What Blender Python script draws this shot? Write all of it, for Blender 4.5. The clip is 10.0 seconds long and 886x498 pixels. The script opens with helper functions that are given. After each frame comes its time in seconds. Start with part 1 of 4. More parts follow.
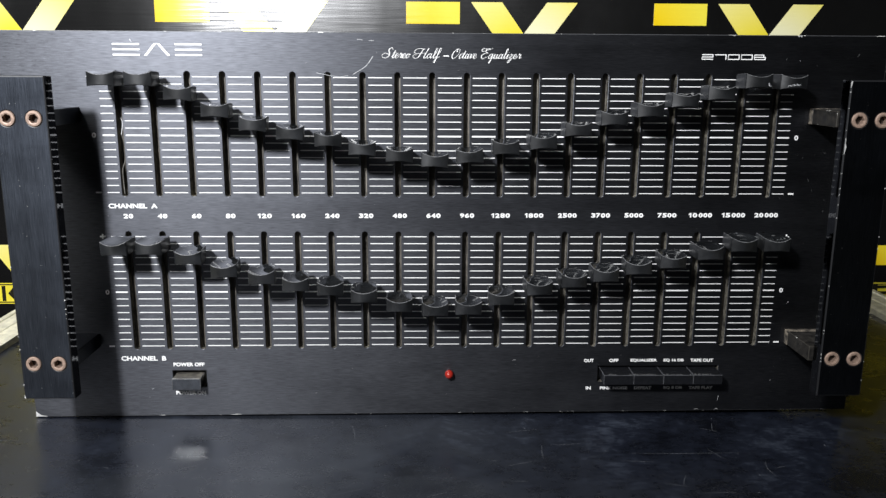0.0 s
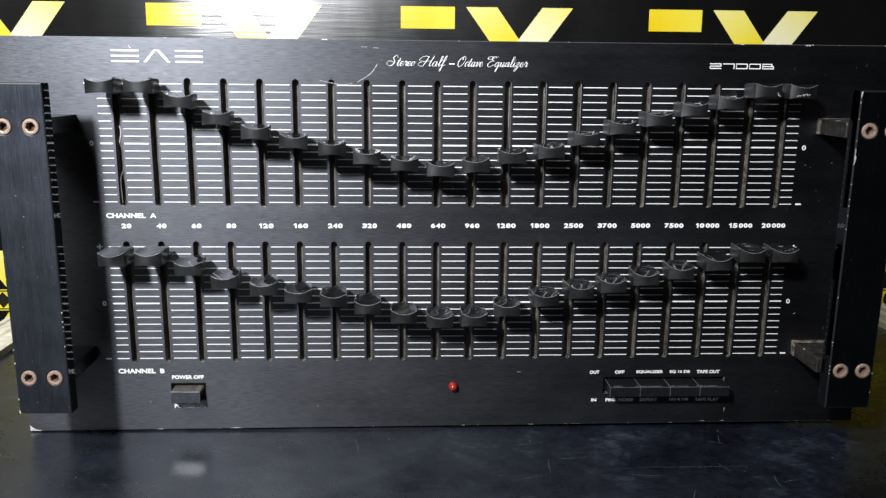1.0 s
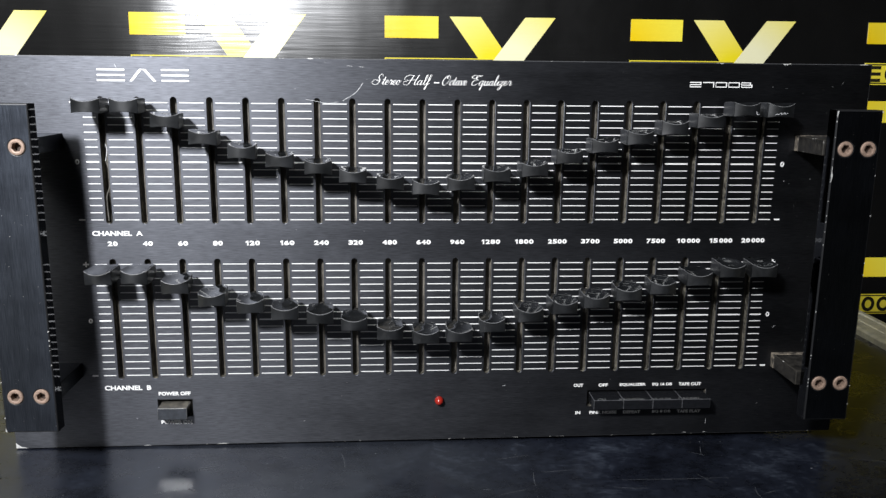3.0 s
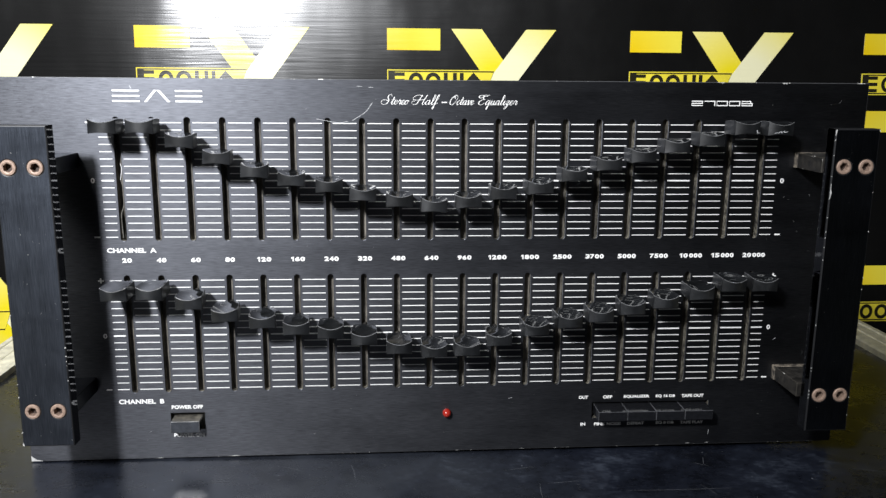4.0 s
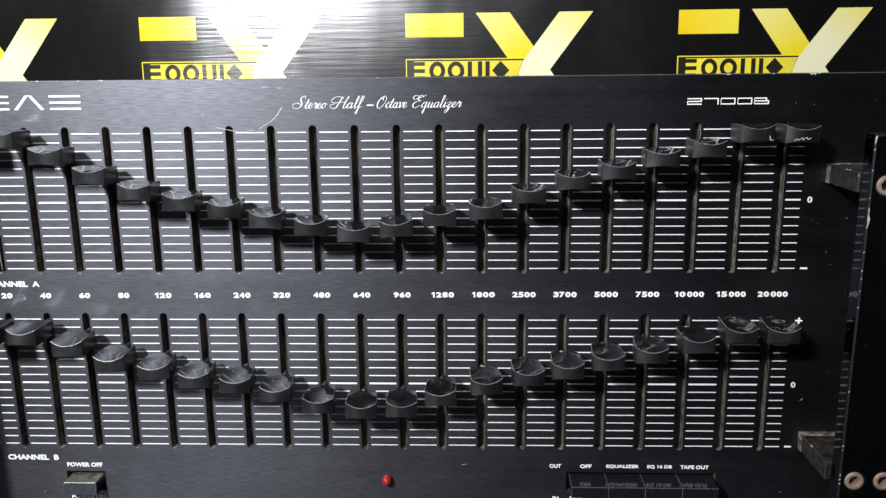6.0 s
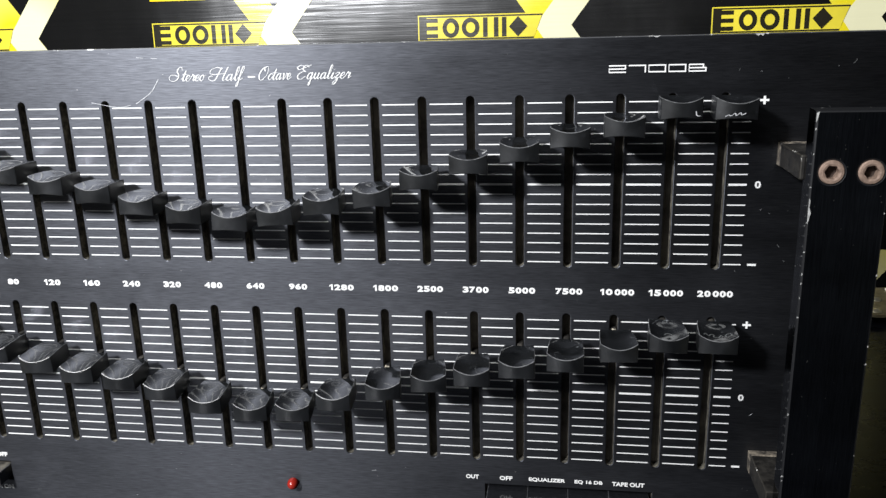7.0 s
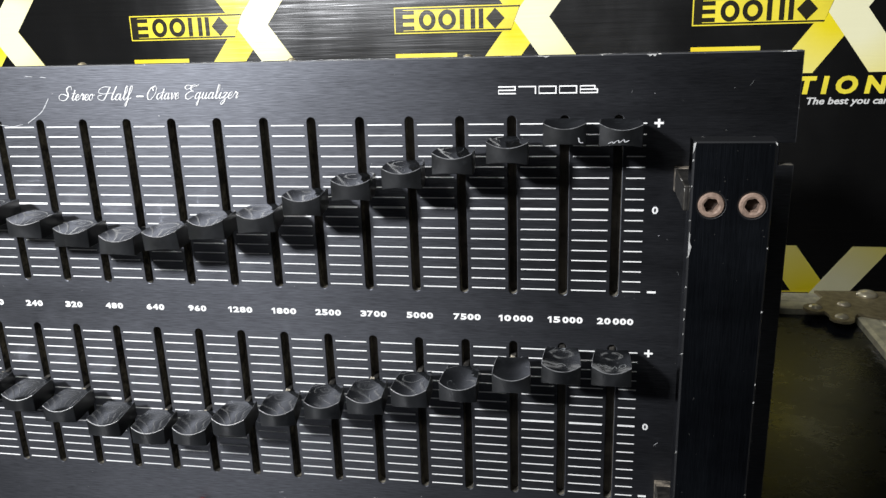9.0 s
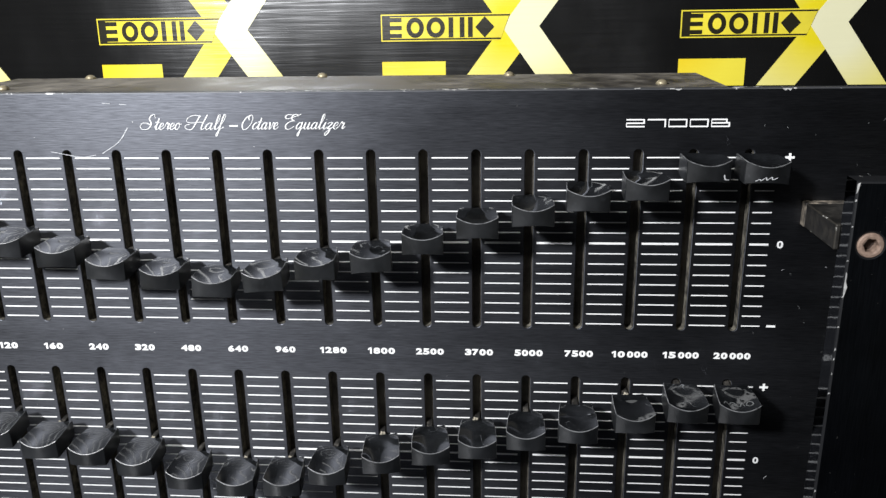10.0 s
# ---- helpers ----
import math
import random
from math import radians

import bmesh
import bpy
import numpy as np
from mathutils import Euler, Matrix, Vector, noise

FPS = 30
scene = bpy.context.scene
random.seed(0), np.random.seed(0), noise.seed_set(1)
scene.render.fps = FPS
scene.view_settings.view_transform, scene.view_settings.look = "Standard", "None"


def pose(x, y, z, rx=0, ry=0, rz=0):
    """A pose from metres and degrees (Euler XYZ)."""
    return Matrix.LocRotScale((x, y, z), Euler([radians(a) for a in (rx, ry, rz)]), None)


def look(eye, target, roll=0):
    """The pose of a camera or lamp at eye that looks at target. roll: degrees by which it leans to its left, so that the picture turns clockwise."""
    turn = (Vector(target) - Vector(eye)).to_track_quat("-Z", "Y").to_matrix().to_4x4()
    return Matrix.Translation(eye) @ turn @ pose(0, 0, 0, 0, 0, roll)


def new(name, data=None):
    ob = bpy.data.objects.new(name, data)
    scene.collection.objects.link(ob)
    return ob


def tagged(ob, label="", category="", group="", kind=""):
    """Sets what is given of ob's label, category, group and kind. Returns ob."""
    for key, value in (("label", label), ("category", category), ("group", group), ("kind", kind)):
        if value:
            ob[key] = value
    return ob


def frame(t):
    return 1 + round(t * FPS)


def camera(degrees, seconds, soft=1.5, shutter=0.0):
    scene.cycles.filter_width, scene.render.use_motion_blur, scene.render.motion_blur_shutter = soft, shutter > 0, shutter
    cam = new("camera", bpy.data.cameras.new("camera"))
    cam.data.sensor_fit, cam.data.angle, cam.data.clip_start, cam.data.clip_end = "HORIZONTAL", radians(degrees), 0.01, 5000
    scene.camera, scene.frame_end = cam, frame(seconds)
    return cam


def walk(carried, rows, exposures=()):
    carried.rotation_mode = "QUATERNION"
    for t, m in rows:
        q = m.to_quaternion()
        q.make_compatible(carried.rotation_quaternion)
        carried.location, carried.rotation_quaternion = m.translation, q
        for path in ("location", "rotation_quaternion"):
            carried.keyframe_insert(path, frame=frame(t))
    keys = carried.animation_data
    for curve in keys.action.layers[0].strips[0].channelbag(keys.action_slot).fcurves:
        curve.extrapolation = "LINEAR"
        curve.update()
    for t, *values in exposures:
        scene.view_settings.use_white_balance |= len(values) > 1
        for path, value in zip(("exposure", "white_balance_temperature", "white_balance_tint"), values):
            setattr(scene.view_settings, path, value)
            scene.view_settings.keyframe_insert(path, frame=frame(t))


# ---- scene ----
cam = camera(57.47, 10.0, 1.4)
PATH = [
    (0, (-0.01205, -0.45175, 0.20236), (0.01220, 0.52444, -0.01320), 0.335),
    (0.5, (-0.01714, -0.44773, 0.20531), (0.01463, 0.52842, -0.00943), 0.461),
    (1, (-0.02217, -0.44361, 0.20513), (0.01891, 0.53273, -0.00715), 0.576),
    (1.5, (-0.02458, -0.43940, 0.20642), (0.02571, 0.53627, -0.00698), 0.645),
    (2, (-0.02323, -0.44025, 0.20684), (0.03195, 0.53520, -0.00633), 0.651),
    (2.5, (-0.02303, -0.44445, 0.21015), (0.03567, 0.53100, -0.00212), 0.667),
    (4, (-0.02933, -0.45417, 0.22206), (0.03425, 0.52269, 0.01784), 0.454),
    (4.5, (-0.03760, -0.46323, 0.22565), (0.02510, 0.51399, 0.02294), 0.487),
    (5, (-0.03137, -0.45711, 0.22607), (0.02999, 0.51998, 0.02227), 0.514),
    (5.2, (-0.02633, -0.44732, 0.22219), (0.03811, 0.52986, 0.01981), 0.504),
    (6.3, (0.08173, -0.33936, 0.22802), (-0.01436, 0.62681, -0.01134), -1.223),
    (6.5, (0.09980, -0.32982, 0.22597), (-0.02161, 0.62968, -0.02823), -1.491),
    (7, (0.12374, -0.31522, 0.22989), (-0.02102, 0.63599, -0.04259), -1.610),
    (7.5, (0.14082, -0.30278, 0.22981), (-0.01999, 0.64247, -0.05416), -1.684),
    (8, (0.15570, -0.29392, 0.23497), (-0.01842, 0.64619, -0.05809), -1.859),
    (8.5, (0.16917, -0.29107, 0.23989), (-0.00423, 0.64902, -0.05365), -1.967),
    (9, (0.17230, -0.29359, 0.24272), (-0.00047, 0.64586, -0.05324), -1.961),
    (9.5, (0.15120, -0.29594, 0.24458), (-0.01814, 0.64257, -0.05627), -2.181),
    (10, (0.09916, -0.28589, 0.25446), (0.02099, 0.66458, -0.04637), -0.970),
]
walk(cam, [(t, look(eye, target, roll)) for t, eye, target, roll in PATH],
     exposures=[(0, -0.03), (2.5, 0.0), (5.2, 0.0), (6.5, -0.02), (7.5, 0.17), (8, 0.18), (9, 0.10), (10, 0.06)])

# ---- light ----
world = bpy.data.worlds.new("world")
scene.world = world
world.use_nodes = True
world.node_tree.nodes["Background"].inputs["Color"].default_value = (0.42, 0.56, 0.90, 1)
world.node_tree.nodes["Background"].inputs["Strength"].default_value = 0.001

lamp = new("work_lamp_light", bpy.data.lights.new("work_lamp_light", "SPOT"))
lamp.data.energy = 95.0
lamp.data.color = (0.95, 0.966, 1.0)
lamp.data.shadow_soft_size = 0.050
lamp.data.spot_size, lamp.data.spot_blend = radians(95), 1.0
lamp.matrix_world = look((-0.384, -0.744, 0.624), (-0.17, 0.40, 0.335))

# unseen area lamp added as fill, to lift the shadows on the plate
fill_light = new("ceiling_light_glow", bpy.data.lights.new("ceiling_light_glow", "AREA"))
fill_light.data.shape, fill_light.data.size, fill_light.data.size_y = "RECTANGLE", 1.2, 0.6
fill_light.data.energy = 48.0
fill_light.data.color = (0.97, 0.97, 0.95)
fill_light.matrix_world = look((-1.25, -1.0, 1.82), (-1.25, -1.0, 0.0))


# ---- materials ----
def nodes_of(name):
    m = bpy.data.materials.new(name)
    m.use_nodes = True
    t = m.node_tree
    return m, t, t.nodes["Principled BSDF"]


def position(t, scale):
    """World position stretched by a scale, as texture coordinates."""
    geo = t.nodes.new("ShaderNodeNewGeometry")
    mul = t.nodes.new("ShaderNodeVectorMath")
    mul.operation = "MULTIPLY"
    mul.inputs[1].default_value = scale
    t.links.new(geo.outputs["Position"], mul.inputs[0])
    return mul.outputs[0]


def noise_of(t, scale, detail=4.0, rough=0.55, vec=(1, 1, 1)):
    n = t.nodes.new("ShaderNodeTexNoise")
    n.inputs["Scale"].default_value = scale
    n.inputs["Detail"].default_value = detail
    n.inputs["Roughness"].default_value = rough
    t.links.new(position(t, vec), n.inputs["Vector"])
    return n.outputs["Fac"]


def ramp(t, fac, stops):
    r = t.nodes.new("ShaderNodeValToRGB")
    els = r.color_ramp.elements
    while len(els) < len(stops):
        els.new(0.5)
    for e, (p, c) in zip(els, stops):
        e.position = p
        e.color = (*c, 1) if len(c) == 3 else c
    t.links.new(fac, r.inputs["Fac"])
    return r.outputs["Color"]


def grey(v):
    return (v, v, v)


def mix(t, fac, a, b):
    m = t.nodes.new("ShaderNodeMix")
    m.data_type = "RGBA"
    for key, v in (("Factor", fac), ("A", a), ("B", b)):
        sock = [s for s in m.inputs if s.name == key and (s.type == "RGBA" or (key == "Factor" and s.type == "VALUE"))][0]
        if isinstance(v, (tuple, float)):
            sock.default_value = (*v, 1) if isinstance(v, tuple) else v
        else:
            t.links.new(v, sock)
    return [o for o in m.outputs if o.type == "RGBA"][0]


def bump(t, height, strength, distance, after=None):
    b = t.nodes.new("ShaderNodeBump")
    b.inputs["Strength"].default_value = strength
    b.inputs["Distance"].default_value = distance
    t.links.new(height, b.inputs["Height"])
    if after is not None:
        t.links.new(after, b.inputs["Normal"])
    return b.outputs["Normal"]


def math_of(t, op, a, b=0.0):
    n = t.nodes.new("ShaderNodeMath")
    n.operation = op
    for i, v in enumerate((a, b)):
        if isinstance(v, (int, float)):
            n.inputs[i].default_value = v
        else:
            t.links.new(v, n.inputs[i])
    return n.outputs[0]


def brushed(name, along, colour, roughness, stretch, worn_at=None, tangent=(0.0, 0.0, 1.0)):
    """Black anodised aluminium with a brushed grain along x or z."""
    m, t, p = nodes_of(name)
    fine = (150, 200, 2300) if along == "x" else (2300, 200, 90)
    broad = (3, 60, 240) if along == "x" else (240, 60, 3)
    g1 = noise_of(t, 1.0, 3.0, 0.6, fine)
    g2 = noise_of(t, 1.0, 3.0, 0.6, broad)
    smudge = noise_of(t, 16.0, 8.0, 0.68, (0.7, 1, 1.4))
    c = ramp(t, g1, [(0.25, tuple(v * 0.66 for v in colour)), (0.75, tuple(v * 1.36 for v in colour))])
    specks = noise_of(t, 900.0, 1.0, 0.5)
    c = mix(t, ramp(t, specks, [(0.80, grey(0)), (0.82, grey(1))]), c, (0.42, 0.42, 0.41))
    if worn_at:
        geo = t.nodes.new("ShaderNodeNewGeometry")
        d = t.nodes.new("ShaderNodeVectorMath")
        d.operation = "DISTANCE"
        d.inputs[1].default_value = worn_at
        t.links.new(geo.outputs["Position"], d.inputs[0])
        near = ramp(t, d.outputs["Value"], [(0.010, grey(1)), (0.052, grey(0))])
        rub = noise_of(t, 1.0, 6.0, 0.7, (170, 1, 620))
        dull = math_of(t, "MULTIPLY", near, ramp(t, rub, [(0.53, grey(0)), (0.70, grey(1))]))
        pale = math_of(t, "MULTIPLY", near, ramp(t, rub, [(0.30, grey(1)), (0.38, grey(0))]))
        c = mix(t, dull, c, tuple(v * 0.45 for v in colour))
        c = mix(t, pale, c, tuple(v * 1.7 for v in colour))
    t.links.new(c, p.inputs["Base Color"])
    p.inputs["Metallic"].default_value = 1.0
    r = math_of(t, "ADD", math_of(t, "MULTIPLY", g2, 0.10), roughness - 0.05)
    r = math_of(t, "ADD", r, math_of(t, "MULTIPLY", math_of(t, "SUBTRACT", smudge, 0.5), 0.36))
    t.links.new(r, p.inputs["Roughness"])
    p.inputs["Anisotropic"].default_value = stretch
    tan = t.nodes.new("ShaderNodeCombineXYZ")
    tan.inputs[0].default_value, tan.inputs[2].default_value = tangent[0], tangent[2]
    t.links.new(tan.outputs[0], p.inputs["Tangent"])
    t.links.new(bump(t, g1, 0.22, 0.0002), p.inputs["Normal"])
    return m


def worn_edge(name, amount, dark=(0.009, 0.0095, 0.011)):
    """Painted edge chipped to bare aluminium in places."""
    m, t, p = nodes_of(name)
    n = noise_of(t, 170.0, 4.0, 0.7)
    where = ramp(t, n, [(amount, grey(0)), (amount + 0.04, grey(1))])
    t.links.new(mix(t, where, dark, (0.72, 0.71, 0.68)), p.inputs["Base Color"])
    p.inputs["Metallic"].default_value = 0.2
    p.inputs["Roughness"].default_value = 0.5
    return m


def dusty(name, dark, dust, roughness, amount=0.55, scale=260.0, gloss=None, coat=0.0):
    """A dark surface with uneven dust on it."""
    m, t, p = nodes_of(name)
    n = noise_of(t, scale, 5.0, 0.65)
    n2 = noise_of(t, scale * 0.18, 3.0, 0.5)
    both = math_of(t, "MULTIPLY", n, math_of(t, "ADD", n2, 0.5))
    where = ramp(t, both, [(amount - 0.15, grey(0)), (amount + 0.2, grey(1))])
    t.links.new(mix(t, where, dark, dust), p.inputs["Base Color"])
    r = math_of(t, "ADD", math_of(t, "MULTIPLY", where, 0.3), roughness)
    t.links.new(r, p.inputs["Roughness"])
    p.inputs["Coat Weight"].default_value = coat
    t.links.new(bump(t, n, 0.1, 0.0003), p.inputs["Normal"])
    return m


def plain(name, colour, roughness=0.5, metal=0.0, scale=300.0, vary=0.12):
    m, t, p = nodes_of(name)
    n = noise_of(t, scale, 4.0, 0.6)
    c = ramp(t, n, [(0.3, tuple(v * (1 - vary) for v in colour)), (0.7, tuple(min(1, v * (1 + vary)) for v in colour))])
    t.links.new(c, p.inputs["Base Color"])
    p.inputs["Roughness"].default_value = roughness
    p.inputs["Metallic"].default_value = metal
    t.links.new(bump(t, n, 0.06, 0.0004), p.inputs["Normal"])
    return m


PANEL = brushed("black_brushed_aluminium", "x", (0.072, 0.075, 0.0845), 0.46, 0.60, (-0.238, 0.0, 0.212))
BAR = brushed("black_brushed_aluminium_upright", "z", (0.036, 0.041, 0.051), 0.40, 0.5)
EDGE = worn_edge("chipped_black_edge", 0.69)
PLATE_EDGE = worn_edge("rubbed_plate_edge", 0.60, (0.055, 0.056, 0.06))
SLOT_WALL = dusty("dusty_slot_wall", (0.011, 0.010, 0.009), (0.22, 0.20, 0.155), 0.7, 0.53, 420.0)
BARE = plain("bare_chipped_metal", (0.46, 0.46, 0.45), 0.45, 0.2, 600.0, 0.4)
SIDE = plain("smooth_black_anodising", (0.030, 0.032, 0.037), 0.06, 1.0, 200.0, 0.2)
SCUFF = plain("pale_scuff", (0.45, 0.46, 0.47), 0.6, 0.0, 900.0, 0.5)
SMUDGE = plain("dull_smudge", (0.11, 0.115, 0.115), 0.5, 0.0, 900.0, 0.5)
SCRATCH = plain("grey_scratch", (0.075, 0.08, 0.09), 0.55, 0.0, 900.0, 0.6)
BUTTON_EDGE = plain("button_edge", (0.045, 0.046, 0.05), 0.3, 0.0, 500.0, 0.6)
WORN_END = dusty("worn_standoff_end", (0.03, 0.027, 0.024), (0.26, 0.22, 0.17), 0.5, 0.55, 330.0)
DUSTY_POST = dusty("dusty_black_standoff", (0.006, 0.0055, 0.005), (0.022, 0.019, 0.015), 0.5, 0.55, 260.0)
# chipped edge whose paler base also paints the lit outline of the right standoffs
POST_EDGE = worn_edge("worn_lit_standoff_edge", 0.62, (0.03, 0.027, 0.022))
DUSTY_TOP = dusty("dusty_button_top", (0.022, 0.021, 0.020), (0.12, 0.11, 0.09), 0.4, 0.5, 400.0)
# pale colour paints the rim highlight on knobs, and the power switch's worn edges
KNOB_EDGE = plain("worn_highlight_plastic_edge", (0.115, 0.117, 0.12), 0.25, 0.0, 500.0, 0.6)
STEM = dusty("dusty_black_stem", (0.012, 0.011, 0.010), (0.10, 0.09, 0.075), 0.6, 0.62, 500.0)
LINT = plain("pale_dust", (0.26, 0.235, 0.185), 0.9, 0.0, 900.0, 0.4)
FELT = plain("grey_felt_fibre", (0.085, 0.080, 0.070), 0.9, 0.0, 900.0, 0.5)
RUBBER = plain("black_rubber", (0.015, 0.015, 0.015), 0.8)


def knob_material():
    """Glossy black moulded plastic, each cap with its own smears and curling fine scratches."""
    m, t, p = nodes_of("black_plastic")
    tc = t.nodes.new("ShaderNodeTexCoord")
    info = t.nodes.new("ShaderNodeObjectInfo")
    off = t.nodes.new("ShaderNodeVectorMath")
    off.operation = "ADD"
    shift = math_of(t, "MULTIPLY", info.outputs["Random"], 0.9)
    t.links.new(tc.outputs["Object"], off.inputs[0])
    t.links.new(shift, off.inputs[1])

    def tex(scale, detail, warp=0.0):
        n = t.nodes.new("ShaderNodeTexNoise")
        n.inputs["Scale"].default_value, n.inputs["Detail"].default_value, n.inputs["Distortion"].default_value = scale, detail, warp
        t.links.new(off.outputs[0], n.inputs["Vector"])
        return n.outputs["Fac"]
    curl = math_of(t, "ABSOLUTE", math_of(t, "SUBTRACT", tex(120.0, 1.0, 0.5), 0.5))
    line = ramp(t, curl, [(0.0012, grey(1)), (0.004, grey(0))])
    where = ramp(t, tex(110.0, 2.0), [(0.55, grey(0)), (0.66, grey(1))])
    haze = ramp(t, tex(95.0, 3.0, 0.3), [(0.36, grey(0)), (0.72, grey(1))])
    dust = ramp(t, tex(900.0, 2.0), [(0.60, grey(0)), (0.75, grey(1))])
    geo = t.nodes.new("ShaderNodeNewGeometry")
    up = t.nodes.new("ShaderNodeSeparateXYZ")
    t.links.new(geo.outputs["True Normal"], up.inputs[0])
    top = ramp(t, up.outputs[2], [(0.5, grey(0)), (0.7, grey(1))])
    scr = math_of(t, "MULTIPLY", math_of(t, "MULTIPLY", line, where), top)
    film = math_of(t, "ADD", math_of(t, "MULTIPLY", haze, 0.6), math_of(t, "MULTIPLY", dust, 0.5))
    c = mix(t, film, (0.0045, 0.005, 0.0055), (0.020, 0.0215, 0.024))
    t.links.new(mix(t, scr, c, (0.20, 0.21, 0.22)), p.inputs["Base Color"])
    r = math_of(t, "ADD", math_of(t, "MULTIPLY", haze, 0.10), math_of(t, "SUBTRACT", 0.30, math_of(t, "MULTIPLY", top, 0.26)))
    t.links.new(r, p.inputs["Roughness"])
    p.inputs["Specular IOR Level"].default_value = 0.95
    t.links.new(bump(t, tex(600.0, 2.0), 0.02, 0.0003, bump(t, tex(150.0, 0.0), 0.05, 0.0008)), p.inputs["Normal"])
    return m


KNOB = knob_material()
PUSH = plain("black_button_plastic", (0.008, 0.0085, 0.010), 0.10, 0.0, 500.0, 0.25)
SWITCH = plain("black_switch_plastic", (0.030, 0.033, 0.039), 0.15, 0.0, 500.0, 0.25)
COVER = dusty("dark_steel_cover", (0.035, 0.03, 0.025), (0.22, 0.2, 0.17), 0.38, 0.5, 60.0)
INSIDE = dusty("dusty_felt_strip", (0.010, 0.010, 0.010), (0.040, 0.038, 0.034), 0.9, 0.50, 500.0)
INK = plain("white_ink", (0.79, 0.79, 0.78), 0.5, vary=0.05)
BRONZE = plain("tarnished_bolt_steel", (0.25, 0.175, 0.135), 0.55, 0.2, 700.0, 0.35)
SOCKET = plain("dirty_bolt_socket", (0.035, 0.022, 0.016), 0.7, 0.0, 900.0, 0.5)
RED = plain("red_lens_plastic", (0.26, 0.016, 0.010), 0.2, vary=0.05)
ALU = plain("scuffed_aluminium_trim", (0.70, 0.67, 0.53), 0.45, 0.2, 120.0, 0.25)
STEEL = plain("zinc_steel", (0.34, 0.29, 0.19), 0.42, 0.45, 200.0, 0.3)
RIVET = plain("bright_rivet_steel", (0.78, 0.72, 0.56), 0.25, 0.5, 300.0, 0.15)
ROOM = plain("dark_room_paint", (0.028, 0.028, 0.030), 0.8, scale=4.0, vary=0.1)
FLOOR = plain("dark_concrete_floor", (0.045, 0.044, 0.042), 0.7, scale=8.0, vary=0.2)


def table_material():
    m, t, p = nodes_of("scratched_black_laminate")
    cloud = noise_of(t, 15.0, 7.0, 0.66)
    haze = noise_of(t, 1.0, 6.0, 0.7, (85, 110, 1))
    grain = noise_of(t, 420.0, 3.0, 0.6, (0.5, 1, 1))
    s1 = noise_of(t, 1.0, 2.0, 0.5, (30, 900, 1))
    s2 = noise_of(t, 1.0, 2.0, 0.5, (700, 60, 1))
    scr = math_of(t, "MAXIMUM", ramp(t, s1, [(0.80, grey(0)), (0.83, grey(1))]), ramp(t, s2, [(0.82, grey(0)), (0.85, grey(1))]))
    both = math_of(t, "MULTIPLY", math_of(t, "MULTIPLY", cloud, math_of(t, "ADD", haze, 0.5)), math_of(t, "ADD", math_of(t, "MULTIPLY", grain, 0.6), 0.7))
    c = ramp(t, both, [(0.36, (0.0028, 0.0033, 0.0052)), (0.58, (0.0085, 0.0105, 0.017)), (0.80, (0.030, 0.036, 0.050))])
    # pale dust haze that also paints in lamp light bounced off the panel
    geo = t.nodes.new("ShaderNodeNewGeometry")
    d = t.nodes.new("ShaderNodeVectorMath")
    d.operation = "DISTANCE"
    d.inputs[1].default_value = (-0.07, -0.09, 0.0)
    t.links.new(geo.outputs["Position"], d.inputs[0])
    bounce_haze = math_of(t, "MULTIPLY", ramp(t, d.outputs["Value"], [(0.03, grey(1)), (0.17, grey(0))]), ramp(t, noise_of(t, 1.0, 5.0, 0.6, (14, 22, 1)), [(0.32, grey(0.15)), (0.68, grey(1))]))
    c = mix(t, bounce_haze, c, (0.036, 0.040, 0.047))
    specks = ramp(t, noise_of(t, 420.0, 1.0, 0.5), [(0.79, grey(0)), (0.81, grey(1))])
    c = mix(t, math_of(t, "MAXIMUM", math_of(t, "MULTIPLY", scr, 0.35), specks), c, (0.22, 0.23, 0.25))
    t.links.new(c, p.inputs["Base Color"])
    t.links.new(math_of(t, "ADD", math_of(t, "MULTIPLY", both, 0.34), 0.12), p.inputs["Roughness"])
    p.inputs["Specular IOR Level"].default_value = 0.38
    t.links.new(bump(t, haze, 0.035, 0.001), p.inputs["Normal"])
    return m


